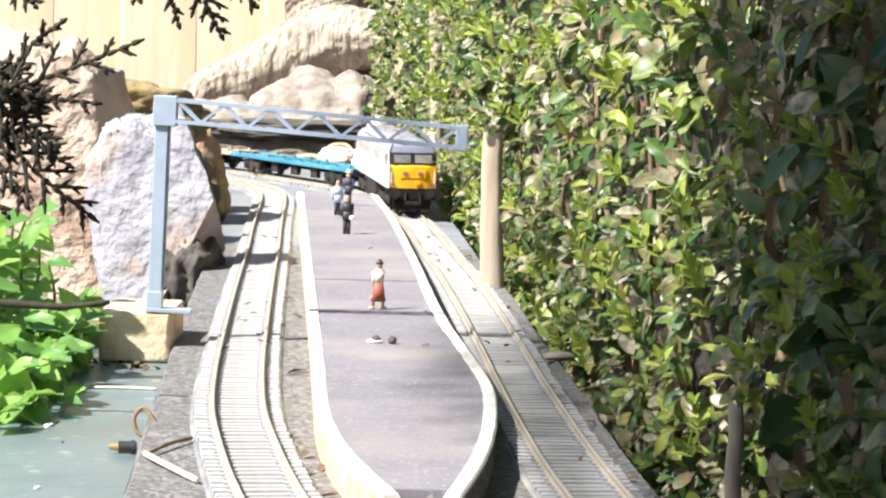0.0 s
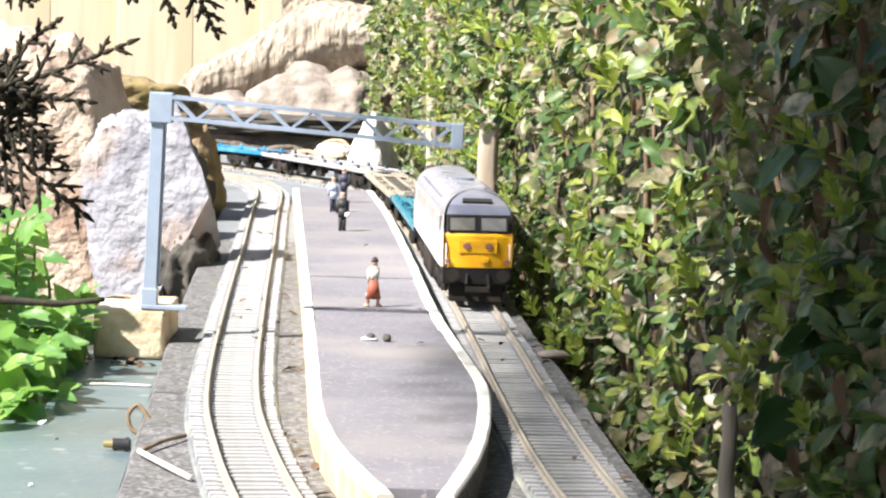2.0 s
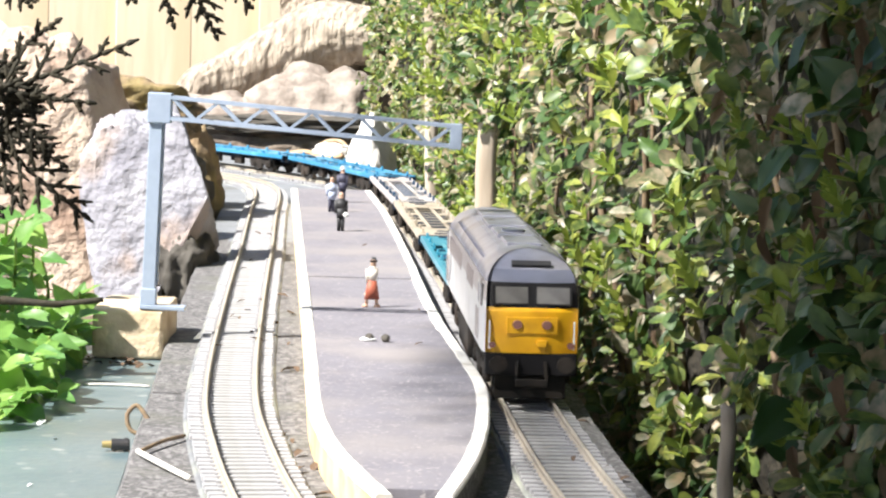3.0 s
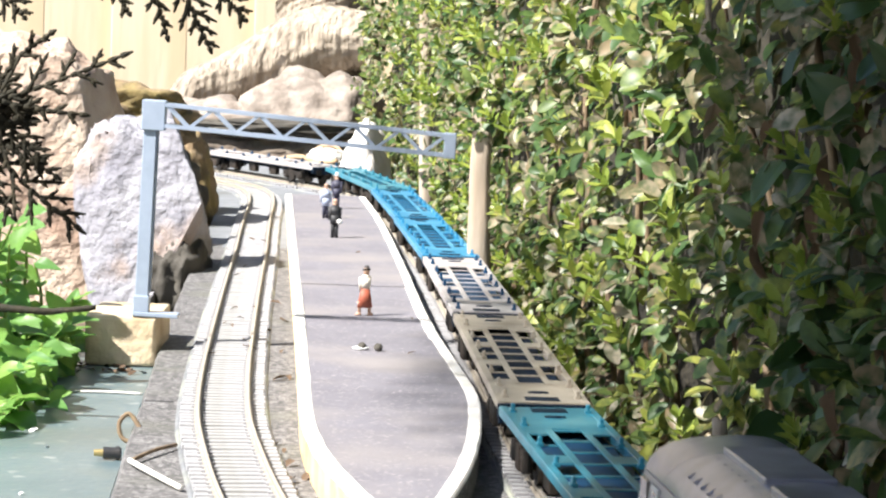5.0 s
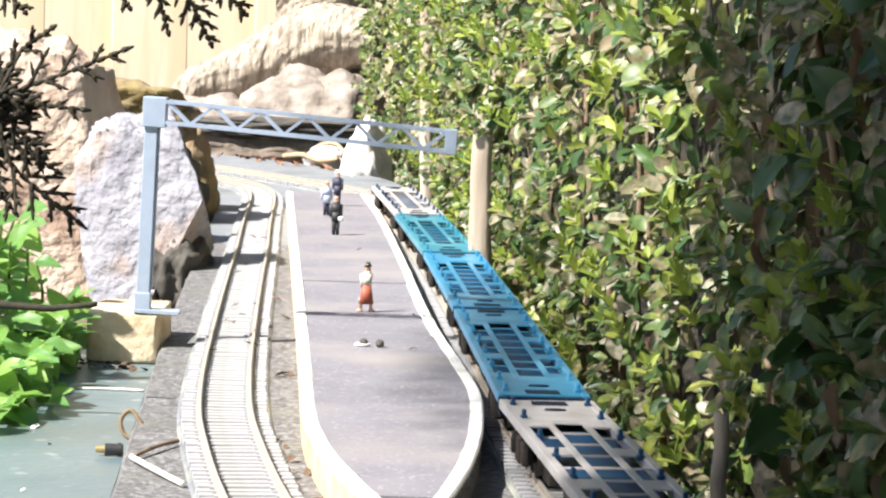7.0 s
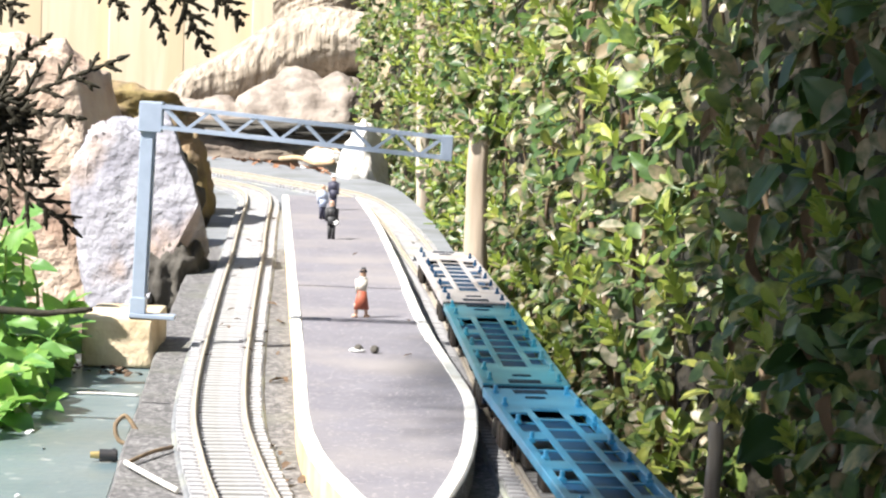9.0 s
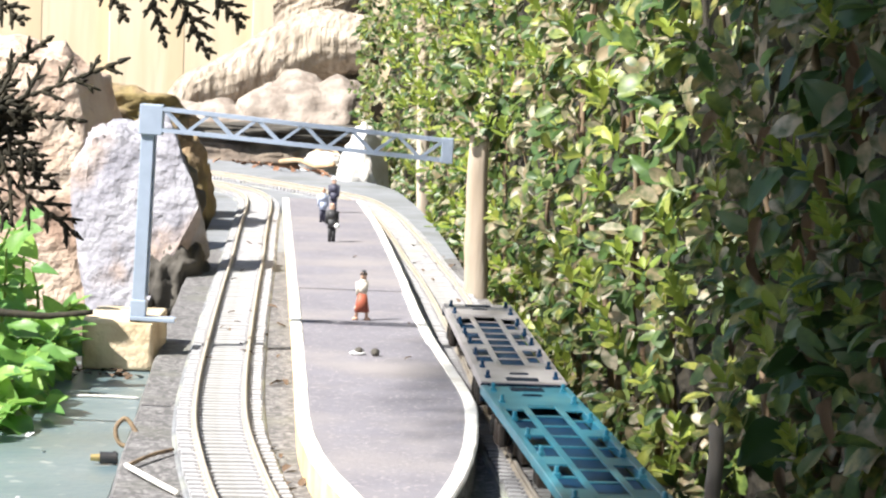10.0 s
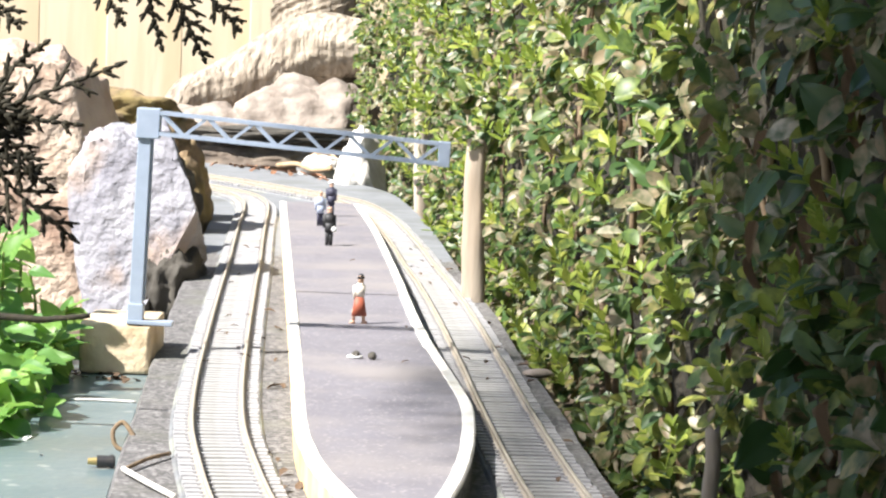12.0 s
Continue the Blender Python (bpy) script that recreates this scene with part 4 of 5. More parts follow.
# ---- conifer close to the camera ----
def conifer():
    c = empty("conifer_shrub", (-0.30, 0.62, -0.045), label="dark conifer with flat scaly sprays hanging before the camera", category="conifer")
    inv = Matrix.Translation((0.30, -0.62, 0.045))
    rnd = random.Random(33)

    def scaly(vs, fs, a, b, r):
        """A twig covered with overlapping scales: a bumpy tapered tube."""
        a, b = Vector(a), Vector(b)
        n = max(3, int((b - a).length / 0.0011))
        pts = [a.lerp(b, k / n) for k in range(n + 1)]
        rad = [r * (1.0 - 0.35 * k / n) * (1.14 if k % 2 else 0.88) for k in range(n + 1)]
        rad[-1] *= 0.5
        v, f = tube(pts, rad, 6, 0.10, rnd.randint(0, 9999))
        o = len(vs)
        vs += v
        fs += [tuple(o + i for i in q) for q in f]

    def spray(name, root, tip, spread, twigs, r=0.00078, near=0.80):
        """A flat fern-like spray from root to tip with side twigs that fork again."""
        vs, fs = [], []
        eye = Vector((0, 0, 0.1335))
        root, tip = eye + (Vector(root) - eye) * near, eye + (Vector(tip) - eye) * near
        spread, r = spread * near, r * near
        axis = tip - root
        nrm = Vector((0.1, -1, 0.15)).normalized()
        side = axis.cross(nrm).normalized()
        bend = side * rnd.uniform(-0.06, 0.06) * axis.length
        spine = curve_points([root, root + axis * 0.5 + bend, tip], 6)
        for p, q in zip(spine, spine[1:]):
            scaly(vs, fs, inv @ p, inv @ q, r * 1.15)
        for k in range(twigs):
            t = 0.08 + 0.86 * k / twigs
            base = spine[min(int(t * (len(spine) - 1)), len(spine) - 2)].lerp(spine[min(int(t * (len(spine) - 1)) + 1, len(spine) - 1)], t * (len(spine) - 1) % 1)
            s = 1 if k % 2 else -1
            ln = spread * (1 - 0.72 * t) * rnd.uniform(0.75, 1.2)
            d = (axis.normalized() * 0.85 + side * s * 0.75 + nrm * rnd.uniform(-0.12, 0.12)).normalized()
            end = base + d * ln
            scaly(vs, fs, inv @ base, inv @ end, r * 0.95)
            m = max(2, int(ln / 0.0030))
            for w in range(m):
                b2 = base.lerp(end, 0.25 + 0.65 * w / m)
                s2 = 1 if w % 2 else -1
                d2 = (d * 0.8 + (d.cross(nrm)) * s2 * 0.7).normalized()
                scaly(vs, fs, inv @ b2, inv @ (b2 + d2 * ln * 0.32 * rnd.uniform(0.7, 1.2) * (1 - 0.4 * w / m)), r * 0.85)
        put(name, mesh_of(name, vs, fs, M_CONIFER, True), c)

    Y = 0.73
    # sprays seen before the sunlit fence and rocks
    spray("spray", (-0.128, Y, 0.1075), (-0.0872, Y, 0.1240), 0.013, 8)
    spray("spray", (-0.127, Y + 0.01, 0.1120), (-0.1085, Y, 0.1292), 0.008, 6)
    spray("spray", (-0.130, Y, 0.1120), (-0.1100, Y, 0.0920), 0.014, 10)
    spray("spray", (-0.134, Y + 0.004, 0.1050), (-0.0990, Y, 0.0732), 0.017, 12)
    spray("spray", (-0.136, Y, 0.1000), (-0.1180, Y, 0.0760), 0.012, 8)
    spray("spray", (-0.134, Y - 0.005, 0.1130), (-0.0985, Y, 0.1060), 0.011, 8)
    spray("spray", (-0.133, Y, 0.1030), (-0.1060, Y, 0.0880), 0.012, 9)
    spray("spray", (-0.136, Y, 0.0900), (-0.1235, Y, 0.0735), 0.007, 5)
    spray("spray", (-0.135, Y + 0.006, 0.1180), (-0.1150, Y, 0.1010), 0.013, 9)
    for a, b, w, n in (((-0.139, 0.1090), (-0.1190, 0.1155), 0.010, 7), ((-0.140, 0.1080), (-0.1130, 0.1040), 0.012, 9), ((-0.140, 0.1020), (-0.1165, 0.0960), 0.011, 8)):
        spray("spray", (a[0], Y + 0.012, a[1]), (b[0], Y + 0.004, b[1]), w, n)
    # sprays hanging in from above
    spray("spray", (-0.0830, Y, 0.1490), (-0.0775, Y, 0.1268), 0.008, 8)
    spray("spray", (-0.0760, Y, 0.1460), (-0.0655, Y, 0.1240), 0.010, 9)
    spray("spray", (-0.0660, Y, 0.1440), (-0.0560, Y, 0.1330), 0.008, 6)
    spray("spray", (-0.1290, Y, 0.1440), (-0.1165, Y, 0.1315), 0.010, 7)
    spray("spray", (-0.0960, Y, 0.1480), (-0.0880, Y, 0.1335), 0.008, 6)
    # the bare dark twig low by the plants
    v, f = tube([inv @ p for p in curve_points([(-0.20, 0.93, 0.0270), (-0.165, 0.93, 0.0290), (-0.140, 0.93, 0.0280), (-0.122, 0.93, 0.0300)], 6)],
                list(np.linspace(0.0020, 0.0009, 19)), 7, 0.2, 5)
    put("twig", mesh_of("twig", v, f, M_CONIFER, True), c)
    # unseen trunk, limbs and leaf clusters outside the view, added to cast shade
    v, f = tube([inv @ Vector(p) for p in ((-0.37, 0.28, -0.05), (-0.36, 0.28, 0.30), (-0.35, 0.28, 0.55), (-0.31, 0.29, 0.76))], (0.014, 0.012, 0.009, 0.004), 10, 0.08, 2)
    put("trunk", mesh_of("trunk", v, f, M_STEM, True), c)
    for far in ((-0.53, 0.88, 0.76), (0.20, 0.45, 0.46)):
        v, f = tube([inv @ p for p in curve_points([(-0.35, 0.28, 0.55), ((far[0] - 0.4) / 2, 0.40, 0.66), far], 6)], list(np.linspace(0.006, 0.002, 13)), 8, 0.08, 3)
        put("limb", mesh_of("limb", v, f, M_STEM, True), c)
    # clusters placed to keep sun and sky off the near track and hedge
    frames = []
    for (x, y, z), (ex, ey, ez), count in (((-0.375, 0.315, 0.75), (0.13, 0.21, 0.05), 5200), ((-0.515, 0.64, 0.75), (0.046, 0.28, 0.04), 2200),
                                             ((0.07, 0.38, 0.42), (0.27, 0.34, 0.11), 6500), ((-0.31, 0.26, 0.30), (0.12, 0.18, 0.26), 3600),
                                             ((0.10, -0.26, 0.33), (0.34, 0.12, 0.23), 3000)):
        for k in range(count):
            a, b, rr = rnd.uniform(0, 6.283), rnd.uniform(-1, 1), rnd.random() ** 0.45
            c2 = math.sqrt(1 - b * b)
            p = Vector((x + ex * rr * c2 * math.cos(a), y + ey * rr * c2 * math.sin(a), z + ez * rr * b))
            L = rnd.uniform(0.012, 0.026) * (0.42 if ex < 0.05 else 1.0)
            out = Vector((math.cos(a), math.sin(a), rnd.uniform(-0.6, 0.3)))
            frames.append((inv @ facing(p, out, (0, 0, 1), rnd.uniform(-40, 40)), L, L * 0.4, 0.2, 0.3))
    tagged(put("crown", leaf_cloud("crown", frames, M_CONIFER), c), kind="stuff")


conifer()

# ---- small things on the slab, board and platform ----


def strand(name, ctrl, r, material, label, cat, n=8):
    pts = curve_points(ctrl, n)
    v, f = tube(pts, [r] * len(pts), 8)
    return tagged(put(name, mesh_of(name, v, f, material, True)), label, cat)


strand("wire", ((-0.0745, 0.766, -0.0036), (-0.084, 0.785, -0.0033), (-0.0945, 0.808, -0.0032)), 0.0009, M_WIRE, "stiff white plastic-coated wire lying on the concrete", "wire")
strand("twig", ((-0.0945, 0.809, -0.0035), (-0.089, 0.828, -0.0030), (-0.0838, 0.842, -0.0034)), 0.0007, M_STEM, "thin dark bent twig on the concrete", "twig")
strand("wire_loop", ((-0.1000, 0.886, -0.006), (-0.1045, 0.888, -0.0010), (-0.1075, 0.886, -0.0040), (-0.1060, 0.885, -0.0090), (-0.1010, 0.885, -0.0106)), 0.0008, M_STEM,
       "brown wire loop sticking out beside the slab", "wire")


def connector():
    e = empty("hose_connector", (-0.1060, 0.857, -0.0093), label="small black connector with a brass tip on the green board", category="connector")
    bm = bmesh.new()
    cyl(bm, 0.0034, 0.0030, 0.010, pose(0, 0, 0, 0, 90, 8), 16)
    cyl(bm, 0.0038, 0.0038, 0.002, pose(0.003, 0.0004, 0, 0, 90, 8), 16)
    part("body", bm, M_BLACK, e)
    bm = bmesh.new()
    cyl(bm, 0.0018, 0.0022, 0.005, pose(-0.0074, -0.001, 0, 0, 90, 8), 12)
    part("tip", bm, M_BRASS, e, "brass tip")
    e.scale = (0.6, 0.6, 0.6)


connector()


def crumbs(name, count, spots, size, material, label, cat, seed):
    """Scattered flakes, each a thing of its own."""
    rnd = random.Random(seed)
    v, f = leaf_shape(1.0, 0.5, 0.5, 0.3)
    me = mesh_of(name, v, f, material, True)
    for k in range(count):
        x, y, z = spots(rnd)
        s = rnd.uniform(*size)
        tagged(put(name, me, m=pose(x, y, z + s * 0.18, rnd.uniform(-12, 12), rnd.uniform(-15, 15), rnd.uniform(0, 360)) @ Matrix.Scale(s, 4)), label, cat, group=name + "s")


def beside(line, a, b, o0, o1, z):
    def spot(rnd):
        y = rnd.uniform(a, b)
        return line.x_at(y) + rnd.uniform(o0, o1), y, z
    return spot


crumbs("paint_flake", 14, lambda r: (r.uniform(-0.17, -0.104), r.uniform(0.78, 0.98), -0.0115), (0.002, 0.0055), M_WHITE, "white flake of old paint on the green board", "flake", 12)
strand("thread", ((-0.139, 1.006, -0.0112), (-0.130, 1.0068, -0.0110), (-0.1135, 1.006, -0.0112)), 0.0005, M_WIRE, "white thread lying along the joint of the green boards", "thread")
crumbs("dead_leaf", 22, lambda r: (r.uniform(-0.152, -0.119), r.uniform(1.064, 1.084), -0.0117), (0.003, 0.007), M_LITTER, "dead brown leaf against the plaster block", "dead leaf", 9)
crumbs("dead_leaf", 16, beside(LEFT, 0.72, 1.3, 0.014, 0.024, -0.0045), (0.003, 0.007), M_LITTER, "small dead brown leaf on the concrete", "dead leaf", 1)
crumbs("dead_leaf", 14, beside(LEFT, 0.75, 1.7, -0.007, 0.007, -0.0022), (0.0025, 0.005), M_LITTER, "small dark leaf scrap between the rails", "dead leaf", 2)
crumbs("dead_leaf", 14, beside(RIGHT, 0.8, 1.8, -0.007, 0.007, -0.0022), (0.003, 0.005), M_LITTER, "small dark leaf scrap between the rails", "dead leaf", 3)
crumbs("dead_leaf", 18, beside(RIGHT, 0.75, 1.6, 0.014, 0.022, -0.0045), (0.004, 0.008), M_LITTER, "dead leaf at the foot of the hedge", "dead leaf", 4)
crumbs("dead_leaf", 26, lambda r: tuple(SLAB_R.at(r.uniform(4.10, 4.36))[0] + Vector((r.uniform(-0.03, -0.006), r.uniform(-0.02, 0.0), -0.0042))), (0.008, 0.016), M_RUSTLEAF,
       "curled red-brown dead leaf behind the track", "dead leaf", 15)
crumbs("dead_leaf", 5, lambda r: (r.uniform(-0.05, 0.0), r.uniform(0.8, 1.6), PLAT_Z + 0.0001), (0.002, 0.004), M_LITTER, "tiny dry leaf scrap on the platform", "dead leaf", 6)
tagged(lump("plaster_scrap", (0.0065, 0.0040, 0.0016), (-0.0310, 1.020, PLAT_Z + 0.0006), 41, M_WHITE, sub=3), "flat white plaster scrap on the platform", "scrap")
for k, (dx, dy) in enumerate(((-0.0005, 0.002), (0.0058, 0.0))):
    tagged(lump("pebble", (0.0036, 0.0036, 0.0032), (-0.0300 + dx, 1.018 + dy, PLAT_Z + 0.0013), 43 + k, M_DARKSTONE, sub=3), "tiny dark pebble on the platform", "pebble", group="pebbles")
tagged(lump("stone_chip", (0.013, 0.009, 0.004), (0.0425, 1.075, -0.0035), 47, M_PALEROCK, sub=3), "flat pale stone chip on the slab edge", "stone chip")
strand("dry_root", ((-0.155, 2.50, 0.0), (-0.135, 2.46, 0.004), (-0.118, 2.43, 0.001), (-0.10, 2.41, 0.004)), 0.0022, M_TAN, "dry orange-brown root fragment behind the track", "root")
strand("dry_root", ((-0.13, 2.52, 0.002), (-0.12, 2.50, 0.012), (-0.105, 2.49, 0.013), (-0.095, 2.47, 0.003)), 0.0018, M_TAN, "thin dry root arching over the stones", "root")


# ---- painted platform statuettes ----
def statuette(at, turn, bands, label, arm=0.0, bag=None, lean=0.0):
    """One plain lathed mesh: bands of (z0, z1, radius0, radius1, material slot)."""
    mats = [M_SKIN, M_CREAM, M_RUST, M_NAVY, M_CHAR, M_PALEBLUE, M_WHITE]
    bm = bmesh.new()
    for x, y, z0, z1, r0, r1, slot in bands:
        cyl(bm, r0, r1, z1 - z0, Matrix.Translation((x + lean * (z0 + z1) / 2, y, (z0 + z1) / 2)) @ Matrix.Diagonal((1, 0.72, 1, 1)), 12, slot)
    if arm:
        bar(bm, (0.002, 0, 0.0165), (0.002 + arm, -0.001, 0.0155), 0.0010, mi=0)
    if bag:
        cyl(bm, 0.0016, 0.0016, 0.0015, pose(*bag, 90, 0, 0), 12, 6)
    me = bpy.data.meshes.new("statuette")
    bm.to_mesh(me)
    bm.free()
    for m in mats:
        me.materials.append(m)
    me.polygons.foreach_set("use_smooth", [True] * len(me.polygons))
    tagged(put("statuette", me, m=pose(*at, 0, 0, turn)), label, "figurine", group="platform figurines")


def standing(coat, legs, head=0, hat=None, h=1.0):
    b = [(-0.0011, 0, 0, 0.0095 * h, 0.0010, 0.0013, legs), (0.0011, 0, 0, 0.0095 * h, 0.0010, 0.0013, legs), (0, 0, 0.0080 * h, 0.0130 * h, 0.0026, 0.0025, coat),
         (0, 0, 0.0128 * h, 0.0175 * h, 0.0025, 0.0031, coat), (0, 0, 0.0173 * h, 0.0186 * h, 0.0030, 0.0013, coat), (-0.0029, 0, 0.0100 * h, 0.0175 * h, 0.0009, 0.0011, coat),
         (0.0029, 0, 0.0100 * h, 0.0175 * h, 0.0009, 0.0011, coat), (0, 0, 0.0182 * h, 0.0200 * h, 0.0011, 0.0016, head), (0, 0, 0.0198 * h, 0.0220 * h, 0.0016, 0.0010, head)]
    if hat is not None:
        b += [(0, 0, 0.0212 * h, 0.0216 * h, 0.0023, 0.0023, hat), (0, 0, 0.0215 * h, 0.0232 * h, 0.0014, 0.0011, hat)]
    return b


WOMAN = [(-0.0026, 0, 0, 0.0012, 0.0015, 0.0010, 0), (0.0026, 0, 0, 0.0012, 0.0015, 0.0010, 0), (-0.0022, 0, 0.001, 0.006, 0.0007, 0.0009, 0),
         (0.0022, 0, 0.001, 0.006, 0.0007, 0.0009, 0), (0, 0, 0.0034, 0.0115, 0.0034, 0.0020, 2), (0, 0, 0.0113, 0.0165, 0.0019, 0.0025, 1),
         (0, 0, 0.0163, 0.0178, 0.0024, 0.0010, 1), (-0.0023, 0, 0.0105, 0.0165, 0.0007, 0.0009, 1), (0, 0, 0.0175, 0.0205, 0.0012, 0.0014, 0), (0, 0, 0.0196, 0.0216, 0.0018, 0.0008, 4)]
statuette((-0.0338, 1.143, PLAT_Z - 0.0004), 12, WOMAN, "painted statuette in a rust-red skirt and cream top", arm=0.0, lean=0.03)
statuette((-0.0643, 1.540, PLAT_Z - 0.0003), 0, standing(4, 4, 0, None, 1.02), "painted statuette in a charcoal suit holding a white disc", bag=(0.0030, -0.002, 0.0095))
statuette((-0.0765, 1.688, PLAT_Z - 0.0004), 20, standing(5, 3, 0, None, 1.0), "painted statuette in pale blue top and navy trousers")
statuette((-0.0735, 1.775, PLAT_Z - 0.0004), -10, standing(3, 3, 0, 6, 1.05), "painted statuette in a navy uniform with a pale cap")


# ---- the train ----
def wheelset(parent, x, r=0.0064):
    bm = bmesh.new()
    for s in (-1, 1):
        cyl(bm, r, r, 0.0024, pose(x, s * 0.0085, r, 90, 0, 0), 18)
        cyl(bm, r + 0.0007, r + 0.0007, 0.0006, pose(x, s * 0.0072, r, 90, 0, 0), 18)
        cyl(bm, r * 0.3, r * 0.2, 0.0012, pose(x, s * 0.0100, r, 90 * s, 0, 0), 10)
    cyl(bm, 0.0013, 0.0013, 0.018, pose(x, 0, r, 90, 0, 0), 8)
    return part("wheelset", bm, M_WHEEL, parent, "steel wheels on an axle")


def bogie(thing, x, half, axles, r, width=0.0118):
    bm = bmesh.new()
    for s in (-1, 1):
        y0, y1 = sorted((s * width, s * (width + 0.0018)))
        box(bm, x - half, x + half, y0, y1, r + 0.0004, r + 0.0040, 0.0005)
        box(bm, x - half * 0.25, x + half * 0.25, y0 - 0.0003, y1 + 0.0003, r - 0.0030, r + 0.0046, 0.0004)
        for a in axles:
            box(bm, x + a - 0.0026, x + a + 0.0026, y0 - 0.0005, y1 + 0.0005, r - 0.0022, r + 0.0026, 0.0006)
            cyl(bm, 0.0012, 0.0012, 0.0060, pose(x + a + 0.0048, s * (width + 0.0012), r + 0.0022, 0, 0, 0), 8)
    box(bm, x - 0.004, x + 0.004, -width, width, r + 0.001, r + 0.0045)
    b = part("bogie", bm, M_UNDER, thing, "black bogie frame")
    for a in axles:
        wheelset(b, x + a, r)
    return b


def coupling(thing, x, sign):
    bm = bmesh.new()
    box(bm, min(x, x + sign * 0.006), max(x, x + sign * 0.006), -0.0012, 0.0012, 0.0075, 0.0088)
    box(bm, x + sign * 0.006 - 0.0005, x + sign * 0.006 + 0.0005, -0.0055, 0.0055, 0.0070, 0.0095, 0.0002)
    part("coupling", bm, M_UNDER, thing, "black tension-lock coupling")


LOCO_HALF = 0.1255


def locomotive():
    t = empty("diesel_locomotive", label="model diesel locomotive, pale grey sides, grey roof and yellow nose", category="locomotive")
    W = 0.0160
    side = [(1.0, 0.0135), (1.0, 0.0165), (1.0, 0.022), (1.0, 0.0285), (0.995, 0.0325), (0.985, 0.0360), (0.965, 0.0395)]
    roof = [(0.965, 0.0395), (0.935, 0.0418), (0.86, 0.0445), (0.74, 0.0468), (0.56, 0.0487), (0.34, 0.0500), (0.12, 0.0506), (0.0, 0.0507)]

    def x_end(z):
        return float(np.interp(z, (0.0135, 0.0290, 0.0300, 0.0395, 0.0418, 0.0445, 0.0468, 0.0487, 0.0507), (0.1250, 0.1255, 0.1245, 0.1195, 0.1180, 0.1150, 0.1110, 0.1060, 0.0990)))

    us = [-1, -0.985, -0.95, -0.90, -0.80, -0.6, -0.4, -0.2, 0, 0.2, 0.4, 0.6, 0.80, 0.90, 0.95, 0.985, 1]
    taper = lambda u: 1 - 0.055 * max(0, (abs(u) - 0.90) / 0.10) ** 2

    def shell(profile, name, material, label, both=True, keep=lambda u: True):
        vs, fs = [], []
        n = len(profile)
        for u in us:
            for y, z in profile:
                vs.append((u * x_end(z), y * W * taper(u), z))
        for i in range(len(us) - 1):
            if not keep((us[i] + us[i + 1]) / 2):
                continue
            for k in range(n - 1):
                fs.append((i * n + k, i * n + k + 1, (i + 1) * n + k + 1, (i + 1) * n + k))
        return put(name, mesh_of(name, vs, fs, material, True), t, label)

    for s in (1, -1):
        shell([(s * y, z) for y, z in side[:5]], "side_panel", M_LOCOGREY, "pale grey painted body side")
        shell([(s * y, z) for y, z in side[4:]], "upper_side_panel", M_LOCOUPPER, "brown-grey upper band of the body side")
    full = [(-y, z) for y, z in roof[:-1]] + [(y, z) for y, z in reversed(roof)]
    shell(full, "roof", M_LOCOROOF, "grey curved roof", keep=lambda u: abs(u) < 0.80)
    up = [(y, z + 0.00005) for y, z in full]
    shell(up, "cab_roof", M_LOCOROOF, "grey cab roof", keep=lambda u: u > 0.80)
    shell(up, "cab_roof", M_LOCOROOF, "grey cab roof", keep=lambda u: u < -0.80)
    boxed("floor", (-0.122, 0.122, -0.0152, 0.0152, 0.0115, 0.0150), M_UNDER, t)

    def face(s, zs, name, material, label, inset=0.0):
        vs, fs = [], []
        n = 10
        for z in zs:
            yy = float(np.interp(z, [q[1] for q in side], [q[0] for q in side])) if z < 0.0395 else float(np.interp(z, [q[1] for q in roof], [q[0] for q in roof]))
            for k in range(n + 1):
                v = -1 + 2 * k / n
                vs.append((s * (x_end(z) - 0.0025 * v * v * abs(v) + 0.0003 - inset), v * yy * W * taper(1.0), z))
        for i in range(len(zs) - 1):
            for k in range(n):
                a = i * (n + 1) + k
                fs.append((a, a + 1, a + n + 2, a + n + 1) if s > 0 else (a, a + n + 1, a + n + 2, a + 1))
        return put(name, mesh_of(name, vs, fs, material, True), t, label)

    for s in (1, -1):
        nose = face(s, (0.0135, 0.018, 0.023, 0.027, 0.0292), "nose_panel", M_YELLOW, "yellow warning panel")
        face(s, (0.0292, 0.0305), "nose_ledge", M_YELLOW if s > 0 else M_YELLOW, "yellow ledge under the windscreens")
        face(s, (0.0395, 0.0418, 0.0440), "cab_brow", M_LOCOBROW, "dark blue-grey brow above the windscreens")
        face(s, (0.0440, 0.0455, 0.0468, 0.0487, 0.0500, 0.0506), "cab_dome", M_LOCOROOF, "grey domed cab roof end")
        face(s, (0.0305, 0.034, 0.038, 0.0395), "windscreen_surround", M_CABBLACK, "black windscreen surround")
        for k in (-1, 1):
            bm = bmesh.new()
            box(bm, -0.0004, 0.0004, -0.0056, 0.0056, -0.0034, 0.0034, 0.0002)
            w = part("windscreen", bm, M_GLASS, t, "dark cab windscreen", pose(s * 0.1222, k * 0.0068, 0.0349, 0, -s * 27, -k * s * 2.5))
            bm = bmesh.new()
            for y in (-0.0058, 0.0058):
                box(bm, -0.0004, 0.0006, y - 0.0004, y + 0.0004, -0.0036, 0.0036)
            for z in (-0.0037, 0.0037):
                box(bm, -0.0004, 0.0006, -0.0060, 0.0060, z - 0.0003, z + 0.0003)
            part("window_frame", bm, M_CABBLACK, w)
        # raised headcode panel with two round marker lights, and small fittings
        bm = bmesh.new()
        box(bm, s * 0.1256 - 0.0004, s * 0.1256 + 0.0004, -0.0085, 0.0085, 0.0208, 0.0272, 0.0003)
        code = part("headcode_panel", bm, M_YELLOW, nose, "raised yellow headcode panel")
